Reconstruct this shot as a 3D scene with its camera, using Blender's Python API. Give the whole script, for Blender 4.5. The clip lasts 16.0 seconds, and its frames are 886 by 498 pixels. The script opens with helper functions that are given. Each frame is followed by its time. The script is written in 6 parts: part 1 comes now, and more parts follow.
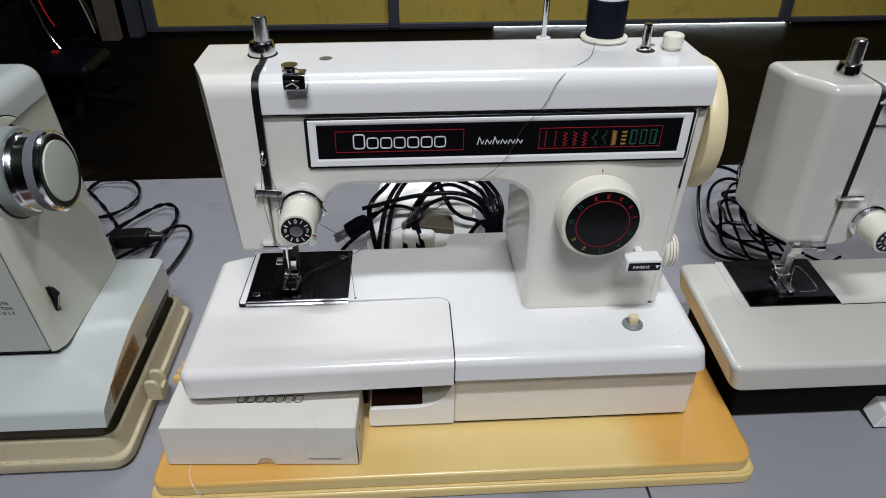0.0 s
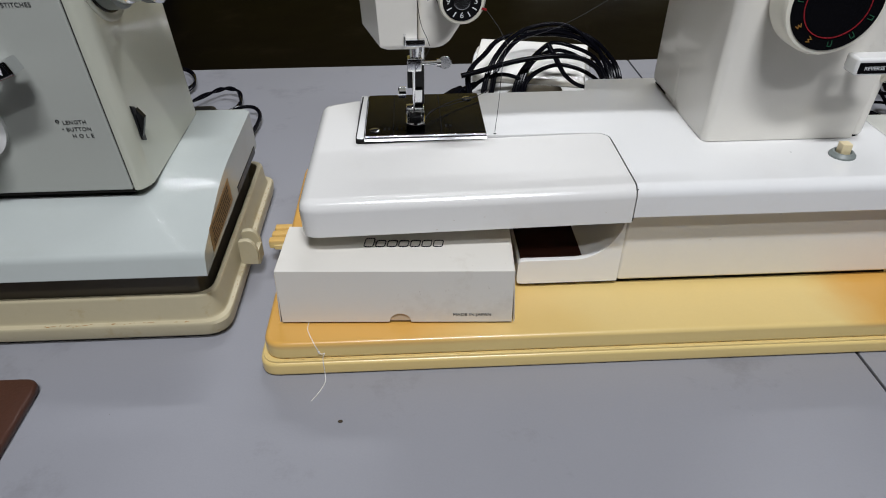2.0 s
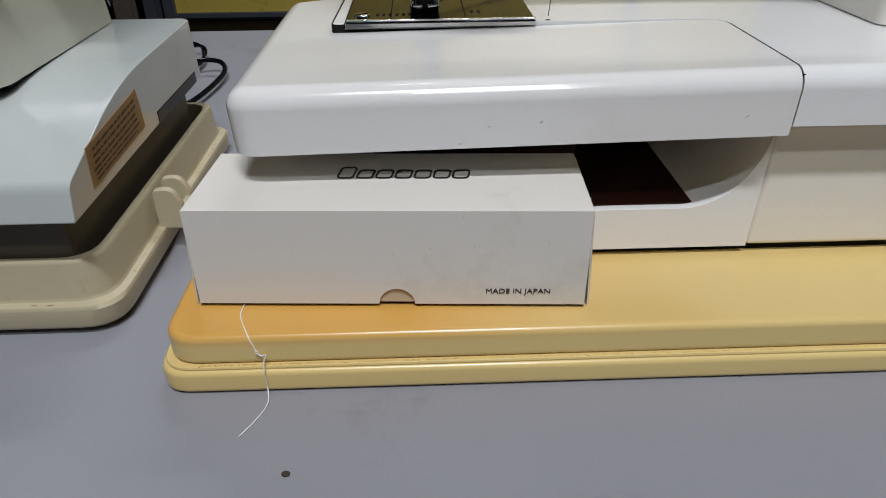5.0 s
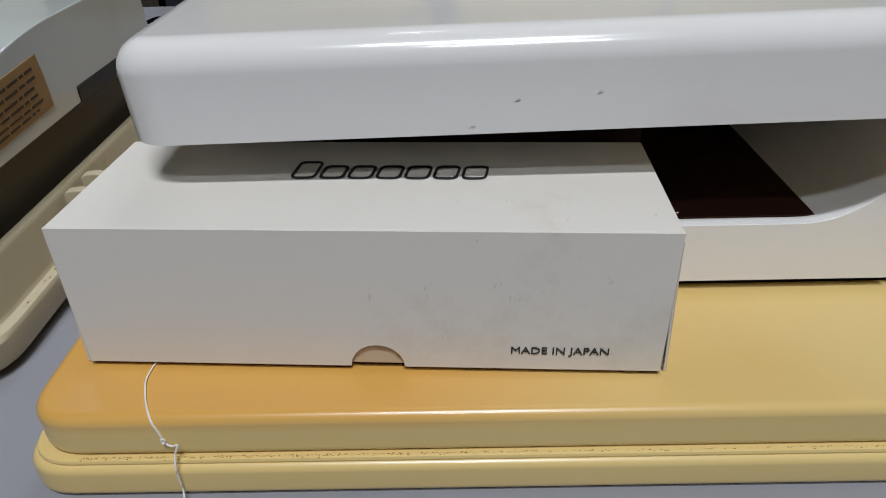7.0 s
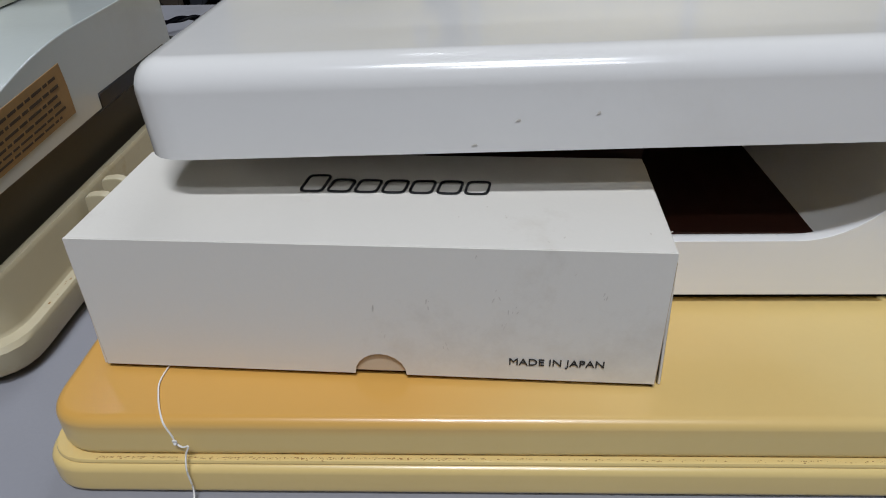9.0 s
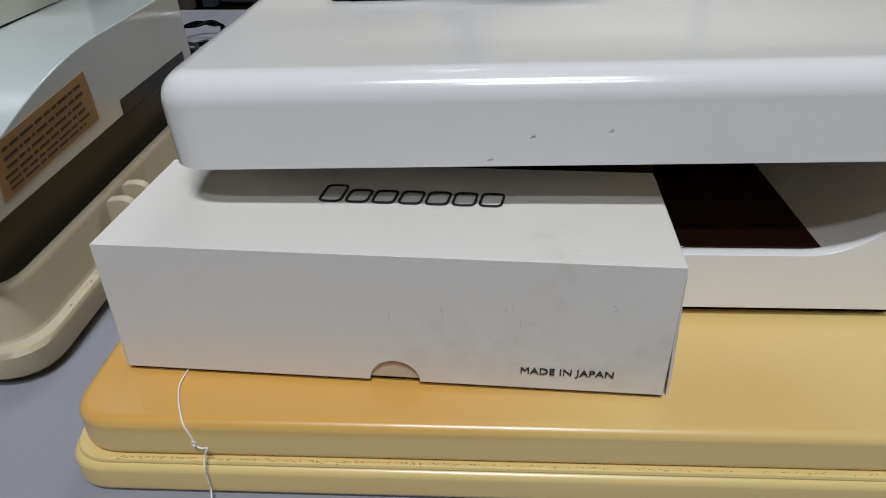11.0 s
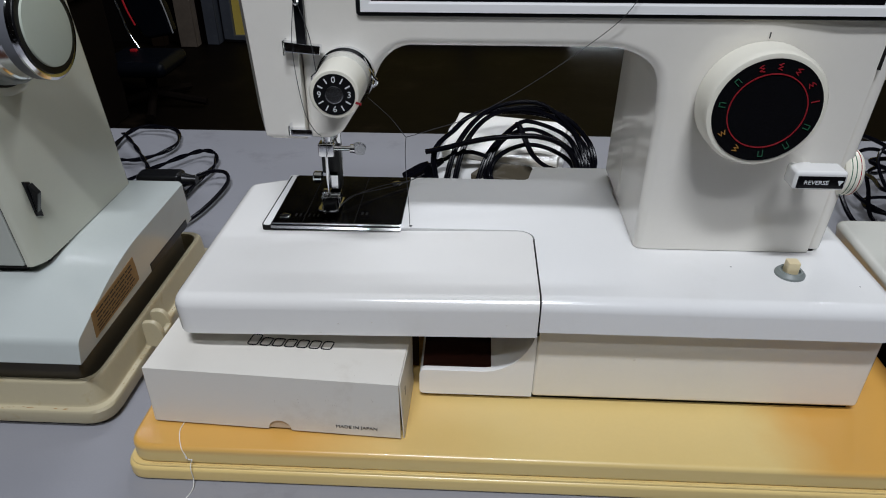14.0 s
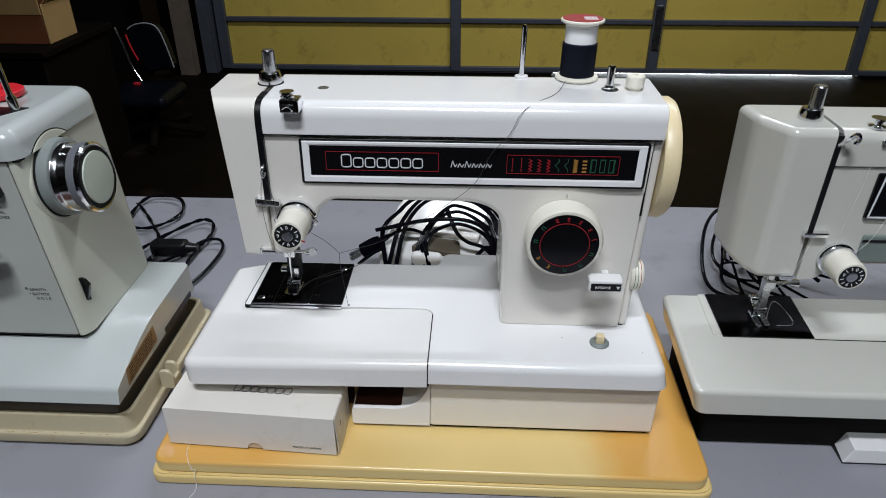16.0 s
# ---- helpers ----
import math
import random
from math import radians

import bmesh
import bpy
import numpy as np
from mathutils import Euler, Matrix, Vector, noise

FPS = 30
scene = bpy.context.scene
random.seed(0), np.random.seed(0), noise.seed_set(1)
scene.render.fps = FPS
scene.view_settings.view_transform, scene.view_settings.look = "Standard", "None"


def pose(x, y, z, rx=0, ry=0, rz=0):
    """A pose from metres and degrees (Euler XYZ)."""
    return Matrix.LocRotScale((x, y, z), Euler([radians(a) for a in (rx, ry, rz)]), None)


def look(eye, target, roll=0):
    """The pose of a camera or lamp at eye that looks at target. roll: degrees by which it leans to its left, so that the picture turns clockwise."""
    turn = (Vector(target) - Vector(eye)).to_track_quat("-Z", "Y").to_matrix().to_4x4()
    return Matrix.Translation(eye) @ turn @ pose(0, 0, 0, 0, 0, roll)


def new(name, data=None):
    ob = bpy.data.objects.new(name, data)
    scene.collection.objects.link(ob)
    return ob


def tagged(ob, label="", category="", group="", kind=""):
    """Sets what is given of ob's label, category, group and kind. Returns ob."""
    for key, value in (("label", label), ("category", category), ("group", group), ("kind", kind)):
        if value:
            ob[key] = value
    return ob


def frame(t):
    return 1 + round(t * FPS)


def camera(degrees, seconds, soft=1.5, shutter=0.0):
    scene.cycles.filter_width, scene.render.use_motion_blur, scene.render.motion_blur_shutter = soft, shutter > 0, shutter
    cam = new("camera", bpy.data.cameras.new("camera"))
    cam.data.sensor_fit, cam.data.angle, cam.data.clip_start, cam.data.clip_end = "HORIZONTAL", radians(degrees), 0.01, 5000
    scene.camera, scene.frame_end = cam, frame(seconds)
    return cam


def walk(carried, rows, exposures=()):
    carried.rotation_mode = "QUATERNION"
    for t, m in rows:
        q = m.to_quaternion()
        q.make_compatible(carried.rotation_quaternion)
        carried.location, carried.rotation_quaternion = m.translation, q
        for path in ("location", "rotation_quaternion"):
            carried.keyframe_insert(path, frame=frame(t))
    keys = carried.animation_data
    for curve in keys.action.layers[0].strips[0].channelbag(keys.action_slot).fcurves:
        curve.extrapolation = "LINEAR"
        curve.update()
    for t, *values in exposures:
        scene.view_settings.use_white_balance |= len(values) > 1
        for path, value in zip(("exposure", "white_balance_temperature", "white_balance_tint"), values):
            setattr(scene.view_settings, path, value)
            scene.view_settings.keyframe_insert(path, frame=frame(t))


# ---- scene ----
cam = camera(65.6, 16.0, soft=1.0)
PATH = [
    (0, (0.017, 0.047, 1.185), (0.104, 1.718, 0.09), -0.1),
    (0.5, (-0.007, 0.047, 1.157), (0.08, 1.718, 0.063), 0.2),
    (1, (-0.046, 0.051, 1.108), (0.039, 1.752, 0.059), -0.2),
    (1.5, (-0.067, 0.063, 1.087), (0.003, 1.741, 0.001), -0.5),
    (2, (-0.083, 0.072, 1.049), (-0.012, 1.714, -0.091), -0.5),
    (2.5, (-0.081, 0.083, 1.02), (-0.011, 1.657, -0.213), -0.3),
    (3, (-0.068, 0.084, 1.006), (0.006, 1.842, 0.057), -0.4),
    (3.5, (-0.066, 0.077, 0.996), (0.025, 1.882, 0.14), -0.0),
    (3.7, (-0.07, 0.079, 0.991), (0.027, 1.832, 0.035), 0.0),
    (5.8, (-0.086, 0.252, 0.887), (-0.077, 1.955, -0.162), -1.2),
    (6, (-0.083, 0.258, 0.885), (-0.082, 1.959, -0.167), -1.3),
    (6.5, (-0.08, 0.264, 0.885), (-0.08, 1.965, -0.166), -1.2),
    (7, (-0.078, 0.264, 0.887), (-0.092, 1.962, -0.17), -1.3),
    (7.5, (-0.078, 0.263, 0.888), (-0.108, 1.956, -0.177), -1.3),
    (8, (-0.074, 0.264, 0.893), (-0.113, 1.957, -0.17), -1.3),
    (8.5, (-0.074, 0.263, 0.893), (-0.124, 1.955, -0.173), -1.3),
    (9, (-0.074, 0.262, 0.894), (-0.14, 1.948, -0.178), -1.4),
    (11.5, (-0.076, 0.259, 0.898), (-0.169, 1.951, -0.164), -0.8),
    (12, (-0.076, 0.259, 0.899), (-0.195, 1.935, -0.185), -1.3),
    (12.5, (-0.06, 0.239, 0.923), (-0.183, 1.932, -0.134), -1.1),
    (13, (-0.037, 0.192, 0.977), (-0.126, 1.913, -0.039), -0.2),
    (13.5, (-0.012, 0.154, 1.012), (-0.087, 1.874, -0.006), 0.2),
    (14, (0.009, 0.119, 1.055), (-0.08, 1.837, 0.035), -0.1),
    (14.5, (0.026, 0.068, 1.102), (-0.059, 1.793, 0.092), -0.1),
    (15, (0.048, 0.024, 1.149), (-0.034, 1.75, 0.142), 0.0),
    (15.5, (0.075, 0.006, 1.176), (-0.007, 1.732, 0.169), 0.1),
    (16, (0.077, -0.006, 1.194), (-0.008, 1.727, 0.2), -0.1),
]
walk(cam, [(t, look(eye, target, roll)) for t, eye, target, roll in PATH], exposures=[(0, -0.05, 6500, 10), (2, 0.04, 6550, 10), (3.5, 0.04, 6550, 10), (6, -0.13, 6450, 10), (7.5, -0.13, 6400, 10), (9, -0.13, 6300, 10), (12.5, -0.18, 6360, 10), (14, -0.19, 6360, 10), (14.5, -0.15, 6360, 10), (15, -0.05, 6360, 10), (16, -0.03, 6360, 10)])

# ---- world, lamps, exposure ----
world = bpy.data.worlds.new("world")
scene.world = world
world.use_nodes = True
world.node_tree.nodes["Background"].inputs["Color"].default_value = (0.55, 0.6, 0.7, 1)
world.node_tree.nodes["Background"].inputs["Strength"].default_value = 0.002


def tube_lamp(name, x, y, z, length, width, watts, turn=0, colour=(0.900, 0.935, 1.0)):
    lamp = bpy.data.lights.new(name, "AREA")
    lamp.shape, lamp.size, lamp.size_y = "RECTANGLE", length, width
    lamp.energy, lamp.color = watts, colour
    ob = new(name, lamp)
    ob.matrix_world = pose(x, y, z, 0, 0, turn)
    return ob


# unseen tubes: front pair follow the shadows, rear pair added to brighten the door
LAMPS = [(0.12, -0.95, 2.62, 14, 0.56), (-0.04, -0.40, 2.62, 34, 0.56), (0.2, 2.4, 3.05, 30, 1.16), (1.5, 2.2, 3.05, 28, 1.16)]
for lx, ly, lz, watts, long in LAMPS:
    tube_lamp("unseen_tube_light", lx, ly, lz - 0.012, long, 0.11, watts)


# ---- materials ----
def links(mat):
    nt = mat.node_tree
    return nt, nt.nodes["Principled BSDF"]


def node(nt, kind, **values):
    n = nt.nodes.new(kind)
    for key, value in values.items():
        n.inputs[key].default_value = value
    return n


def surface(name, colour, rough=0.4, metal=0.0, vary=0.08, big=18.0, small=420.0, bump=0.02, coat=0.0, dirt=None, dirt_amount=0.0, dirt_scale=30.0, rough_vary=0.08, spec=0.5):
    """A painted, moulded or metal surface with stains at one scale and grain at another."""
    mat = bpy.data.materials.new(name)
    mat.use_nodes = True
    nt, bsdf = links(mat)
    bsdf.inputs["Metallic"].default_value = metal
    bsdf.inputs["Coat Weight"].default_value = coat
    bsdf.inputs["Coat Roughness"].default_value = 0.06
    bsdf.inputs["Specular IOR Level"].default_value = spec
    where = nt.nodes.new("ShaderNodeTexCoord")
    n1 = node(nt, "ShaderNodeTexNoise", Scale=big, Detail=4.0, Roughness=0.6)
    n2 = node(nt, "ShaderNodeTexNoise", Scale=small, Detail=2.0, Roughness=0.5)
    for n in (n1, n2):
        nt.links.new(where.outputs["Object"], n.inputs["Vector"])
    mix = nt.nodes.new("ShaderNodeMix")
    mix.data_type = "RGBA"
    dark = [c * (1 - vary) for c in colour]
    light = [min(1.0, c * (1 + vary)) for c in colour]
    mix.inputs["A"].default_value, mix.inputs["B"].default_value = (*dark, 1), (*light, 1)
    blend = node(nt, "ShaderNodeMath")
    blend.operation = "MULTIPLY_ADD"
    blend.inputs[1].default_value, blend.inputs[2].default_value = 0.35, 0.33
    nt.links.new(n2.outputs["Fac"], blend.inputs[0])
    add = nt.nodes.new("ShaderNodeMath")
    add.operation = "MULTIPLY"
    nt.links.new(n1.outputs["Fac"], add.inputs[0])
    add.inputs[1].default_value = 2.0
    both = nt.nodes.new("ShaderNodeMath")
    both.operation = "MULTIPLY"
    nt.links.new(add.outputs[0], both.inputs[0])
    nt.links.new(blend.outputs[0], both.inputs[1])
    nt.links.new(both.outputs[0], mix.inputs["Factor"])
    out = mix.outputs["Result"]
    if dirt:
        n3 = node(nt, "ShaderNodeTexNoise", Scale=dirt_scale, Detail=8.0, Roughness=0.7)
        nt.links.new(where.outputs["Object"], n3.inputs["Vector"])
        ramp = nt.nodes.new("ShaderNodeValToRGB")
        ramp.color_ramp.elements[0].position, ramp.color_ramp.elements[1].position = 0.56, 0.72
        ramp.color_ramp.elements[1].color = (dirt_amount, dirt_amount, dirt_amount, 1)
        nt.links.new(n3.outputs["Fac"], ramp.inputs["Fac"])
        soil = nt.nodes.new("ShaderNodeMix")
        soil.data_type = "RGBA"
        soil.inputs["B"].default_value = (*dirt, 1)
        nt.links.new(ramp.outputs["Color"], soil.inputs["Factor"])
        nt.links.new(out, soil.inputs["A"])
        out = soil.outputs["Result"]
    nt.links.new(out, bsdf.inputs["Base Color"])
    shine = node(nt, "ShaderNodeMapRange")
    shine.inputs["To Min"].default_value, shine.inputs["To Max"].default_value = max(0.02, rough - rough_vary), min(1, rough + rough_vary)
    nt.links.new(n1.outputs["Fac"], shine.inputs["Value"])
    nt.links.new(shine.outputs["Result"], bsdf.inputs["Roughness"])
    if bump:
        b = node(nt, "ShaderNodeBump", Strength=bump, Distance=0.001)
        nt.links.new(n2.outputs["Fac"], b.inputs["Height"])
        nt.links.new(b.outputs["Normal"], bsdf.inputs["Normal"])
    return mat


WHITE = surface("white_enamel", (0.775, 0.745, 0.68), 0.22, vary=0.03, big=9, bump=0.012, coat=0.45, dirt=(0.42, 0.36, 0.27), dirt_amount=0.05, dirt_scale=14)
WHITE_PLASTIC = surface("white_moulded_plastic", (0.80, 0.795, 0.78), 0.17, vary=0.02, big=9, bump=0.008, coat=0.5, dirt=(0.45, 0.38, 0.28), dirt_amount=0.08, dirt_scale=20)
WHITE_EXTENSION = surface("white_extension_plastic", (0.77, 0.755, 0.725), 0.17, vary=0.025, big=9, bump=0.008, coat=0.5, dirt=(0.45, 0.38, 0.28), dirt_amount=0.08, dirt_scale=20)
BEZEL = surface("bright_white_bezel", (0.86, 0.86, 0.85), 0.3, vary=0.02)
CREAM = surface("aged_cream_plastic", (0.74, 0.62, 0.38), 0.35, vary=0.08, big=30, bump=0.02)
IVORY = surface("ivory_plastic", (0.80, 0.77, 0.66), 0.32, vary=0.04)
PALE_GREEN = surface("pale_green_grey_enamel", (0.445, 0.475, 0.455), 0.18, vary=0.03, rough_vary=0.03, coat=0.4, bump=0.02, dirt=(0.3, 0.27, 0.2), dirt_amount=0.12, dirt_scale=16)
PALE_PANEL = surface("pale_grey_panel", (0.41, 0.422, 0.385), 0.42, vary=0.03)
BEIGE_SIDE = surface("greenish_beige_enamel", (0.53, 0.535, 0.445), 0.22, vary=0.03, rough_vary=0.03, coat=0.4)
OLIVE = surface("olive_drab_metal", (0.085, 0.070, 0.045), 0.5, vary=0.1)
GREY_RIGHT = surface("warm_grey_white_enamel", (0.565, 0.56, 0.505), 0.22, vary=0.02, rough_vary=0.03, coat=0.35, dirt=(0.3, 0.26, 0.2), dirt_amount=0.03, dirt_scale=14)
GREEN_STRIP = surface("grey_green_paint", (0.17, 0.21, 0.19), 0.3, vary=0.05)
CHROME = surface("chrome", (0.80, 0.81, 0.83), 0.15, 1.0, vary=0.03, bump=0.0, rough_vary=0.04)
DULL_CHROME = surface("dull_steel", (0.55, 0.56, 0.58), 0.28, 1.0, vary=0.1, bump=0.03)
PLATE = surface("brushed_steel_plate", (0.062, 0.062, 0.068), 0.17, 1.0, vary=0.12, big=60, bump=0.02, rough_vary=0.06)
BLACK = surface("black_plastic", (0.006, 0.006, 0.007), 0.32, vary=0.2, spec=0.3)
BLACK_GLOSS = surface("gloss_black_panel", (0.005, 0.005, 0.006), 0.12, vary=0.1, bump=0.0, spec=0.35)
# for real joints, and for blocks that imitate shade under the machines
GAP = surface("dark_joint_and_shade", (0.012, 0.011, 0.010), 0.8, vary=0.2, spec=0.1)
CORD = surface("black_vinyl_cord", (0.003, 0.003, 0.005), 0.22, vary=0.2, bump=0.0, spec=0.09, rough_vary=0.04)
RED = surface("red_print", (0.30, 0.012, 0.02), 0.4, vary=0.05, bump=0)
GREEN = surface("green_print", (0.018, 0.10, 0.05), 0.4, vary=0.05, bump=0)
AMBER = surface("amber_print", (0.38, 0.19, 0.04), 0.4, vary=0.05, bump=0)
PRINT_WHITE = surface("white_print", (0.75, 0.76, 0.78), 0.4, vary=0.03, bump=0)
PRINT_BLACK = surface("black_print", (0.015, 0.015, 0.018), 0.5, vary=0.1, bump=0)
CARD = surface("off_white_carton", (0.70, 0.668, 0.605), 0.45, vary=0.03, big=14, small=900, bump=0.03, dirt=(0.35, 0.27, 0.18), dirt_amount=0.25, dirt_scale=22)
CARD_EDGE = surface("raw_carton_edge", (0.52, 0.42, 0.30), 0.8, vary=0.1)
THREAD_DARK = surface("dark_thread", (0.03, 0.03, 0.035), 0.7, vary=0.2, bump=0)
THREAD_WHITE = surface("white_thread", (0.8, 0.78, 0.74), 0.8, vary=0.1, bump=0)
NAVY = surface("navy_wound_thread", (0.004, 0.005, 0.012), 0.6, vary=0.2, big=80, spec=0.12)
GREY_PLASTIC = surface("grey_plastic", (0.20, 0.225, 0.215), 0.45, vary=0.06)
GREY_KNURL = surface("grey_knurled_plastic", (0.12, 0.125, 0.14), 0.35, vary=0.08, small=900, bump=0.15)
CAP_GREEN = surface("pale_green_cap", (0.46, 0.50, 0.42), 0.35, vary=0.04)
LABEL_PAPER = surface("brown_stained_label", (0.27, 0.16, 0.06), 0.55, vary=0.25, big=60, dirt=(0.18, 0.1, 0.04), dirt_amount=0.6, dirt_scale=90)
TRAY_CREAM = surface("cream_case_plastic", (0.47, 0.41, 0.27), 0.42, vary=0.06, big=20, small=260, bump=0.06, dirt=(0.36, 0.24, 0.09), dirt_amount=0.6, dirt_scale=45)
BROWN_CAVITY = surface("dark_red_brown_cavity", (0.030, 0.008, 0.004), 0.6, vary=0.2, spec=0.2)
TABLE = surface("grey_table_laminate", (0.262, 0.262, 0.285), 0.42, vary=0.07, big=7, small=700, bump=0.04, dirt=(0.14, 0.137, 0.142), dirt_amount=0.55, dirt_scale=13)
TABLE_EDGE = surface("dark_table_edge", (0.05, 0.05, 0.055), 0.5)
LEATHER = surface("brown_leatherette", (0.06, 0.020, 0.010), 0.5, vary=0.25, big=60, small=500, bump=0.2)
# the floor's darkness is put into its colour, against the door lamps
FLOOR = surface("near_black_concrete", (0.0050, 0.0034, 0.0022), 0.55, vary=0.6, big=2.6, small=60, bump=0.05, spec=0.06, dirt=(0.032, 0.022, 0.015), dirt_amount=0.55, dirt_scale=3.5, rough_vary=0.12)
DOOR_YELLOW = surface("yellow_door_panel", (0.75, 0.56, 0.105), 0.6, vary=0.14, big=2.2, small=70, bump=0.1, dirt=(0.28, 0.19, 0.04), dirt_amount=0.5, dirt_scale=9)
DOOR_STEEL = surface("blue_grey_steel", (0.10, 0.11, 0.135), 0.5, 0.3, vary=0.2, big=8, dirt=(0.2, 0.2, 0.2), dirt_amount=0.4)
# walls coloured near black so that unlit corners stay dark
WALL = surface("near_black_wall", (0.008, 0.006, 0.005), 0.9, vary=0.2, big=1.5, spec=0.05)
CEILING = surface("dark_ceiling", (0.08, 0.08, 0.08), 0.9, vary=0.1, big=1.5)
TIMBER = surface("worn_timber", (0.022, 0.013, 0.008), 0.8, vary=0.3, big=12, spec=0.05)
OLD_POST = surface("weathered_post", (0.16, 0.125, 0.095), 0.8, vary=0.35, big=14, small=90, bump=0.2)
# lack of light put into the colour, for cabinet and chair base
UNLIT_DARK = surface("unlit_dark", (0.006, 0.004, 0.003), 0.8, vary=0.3, big=6, spec=0.05)
PIPING = surface("grey_piping", (0.35, 0.35, 0.36), 0.4, vary=0.1)
CARTON = surface("red_brown_carton", (0.20, 0.065, 0.02), 0.7, vary=0.2, big=10)
FLAP = surface("tan_cardboard", (0.42, 0.27, 0.11), 0.8, vary=0.15, big=12, spec=0.2)
VINYL = surface("blue_black_vinyl", (0.003, 0.004, 0.007), 0.4, vary=0.3, big=20, spec=0.15)
RED_PLASTIC = surface("red_plastic", (0.6, 0.02, 0.03), 0.35, vary=0.05)
LAMP_WHITE = surface("white_lamp_housing", (0.8, 0.8, 0.8), 0.4)
DUST = surface("dark_specks", (0.05, 0.035, 0.02), 0.9, vary=0.4)
RUST_DARK = surface("dark_brown_print", (0.035, 0.02, 0.01), 0.6, vary=0.2)
RUST = surface("brown_stain", (0.30, 0.16, 0.05), 0.8, vary=0.3, big=200)
SMUDGE = surface("grey_brown_smudge", (0.60, 0.56, 0.50), 0.6, vary=0.2, big=200)


def aged_tray():
    """Cream plastic that has turned orange at both ends of its top."""
    mat = surface("sun_yellowed_case_plastic", (0.72, 0.55, 0.225), 0.30, vary=0.05, big=14, bump=0.015, coat=0.2, rough_vary=0.06)
    nt, bsdf = links(mat)
    clean = bsdf.inputs["Base Color"].links[0].from_socket
    where = nt.nodes.new("ShaderNodeTexCoord")
    parts = nt.nodes.new("ShaderNodeSeparateXYZ")
    nt.links.new(where.outputs["Object"], parts.inputs[0])
    wob = node(nt, "ShaderNodeTexNoise", Scale=16.0, Detail=3.0)
    nt.links.new(where.outputs["Object"], wob.inputs["Vector"])
    shift = nt.nodes.new("ShaderNodeMath")
    shift.operation = "MULTIPLY_ADD"
    shift.inputs[1].default_value = 0.07
    nt.links.new(wob.outputs["Fac"], shift.inputs[0])
    nt.links.new(parts.outputs["X"], shift.inputs[2])
    ramp = nt.nodes.new("ShaderNodeValToRGB")
    scale = nt.nodes.new("ShaderNodeMapRange")
    scale.inputs["From Min"].default_value, scale.inputs["From Max"].default_value = -0.25, 0.3
    nt.links.new(shift.outputs[0], scale.inputs["Value"])
    nt.links.new(scale.outputs["Result"], ramp.inputs["Fac"])
    el = ramp.color_ramp.elements
    el[0].position, el[0].color = 0.27, (0.85, 0.85, 0.85, 1)
    el[1].position, el[1].color = 0.98, (0.9, 0.9, 0.9, 1)
    for place, v in ((0.38, 0.34), (0.47, 0.10), (0.74, 0.05), (0.81, 0.85)):
        e = el.new(place)
        e.color = (v, v, v, 1)
    high = nt.nodes.new("ShaderNodeMapRange")
    high.inputs["From Min"].default_value, high.inputs["From Max"].default_value = 0.0185, 0.0232
    high.inputs["To Min"].default_value = 0.12
    nt.links.new(parts.outputs["Z"], high.inputs["Value"])
    mul = nt.nodes.new("ShaderNodeMath")
    mul.operation = "MULTIPLY"
    nt.links.new(ramp.outputs["Color"], mul.inputs[0])
    nt.links.new(high.outputs["Result"], mul.inputs[1])
    mix = nt.nodes.new("ShaderNodeMix")
    mix.data_type = "RGBA"
    mix.inputs["B"].default_value = (0.64, 0.32, 0.055, 1)
    nt.links.new(mul.outputs[0], mix.inputs["Factor"])
    nt.links.new(clean, mix.inputs["A"])
    nt.links.new(mix.outputs["Result"], bsdf.inputs["Base Color"])
    return mat


TRAY_YELLOW = aged_tray()


def glowing(name, colour, strength):
    mat = bpy.data.materials.new(name)
    mat.use_nodes = True
    nt, bsdf = links(mat)
    bsdf.inputs["Emission Color"].default_value = (*colour, 1)
    bsdf.inputs["Emission Strength"].default_value = strength
    return mat


DAYLIGHT = glowing("daylight_outside", (0.9, 0.95, 1.0), 16.0)


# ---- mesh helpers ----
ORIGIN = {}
LEANS = {}  # thing -> the shift that fits its parts to the measured places


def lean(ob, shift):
    """Sets the fitted shift of a thing: places go through shift as parts are added."""
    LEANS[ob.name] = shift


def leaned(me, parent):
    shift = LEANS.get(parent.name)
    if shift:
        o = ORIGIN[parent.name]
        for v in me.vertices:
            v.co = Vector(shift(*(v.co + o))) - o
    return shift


def thing(name, at, label, category, group="", kind="", turn=0.0):
    ob = new(name)
    ob.empty_display_size = 0.02
    ob.matrix_world = pose(*at, 0, 0, turn)
    ORIGIN[ob.name] = Vector(at)
    return tagged(ob, label, category, group, kind)


def finish(me, mat, angle=38):
    me.materials.append(mat)
    for p in me.polygons:
        p.use_smooth = True
    me.set_sharp_from_angle(angle=radians(angle))


def part(name, bm, mat, parent, label="", angle=38, local=False):
    """Links a bmesh, built in world coordinates, as one mesh under a thing or a part."""
    o = ORIGIN[parent.name]
    if not local:
        bmesh.ops.translate(bm, vec=-o, verts=bm.verts)
    bmesh.ops.recalc_face_normals(bm, faces=bm.faces)
    me = bpy.data.meshes.new(name)
    bm.to_mesh(me)
    bm.free()
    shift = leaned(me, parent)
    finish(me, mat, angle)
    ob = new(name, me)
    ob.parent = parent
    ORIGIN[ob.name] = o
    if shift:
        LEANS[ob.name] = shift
    weigh = ob.modifiers.new("weighted_normal", "WEIGHTED_NORMAL")
    weigh.keep_sharp = True
    if label:
        tagged(ob, label)
    return ob


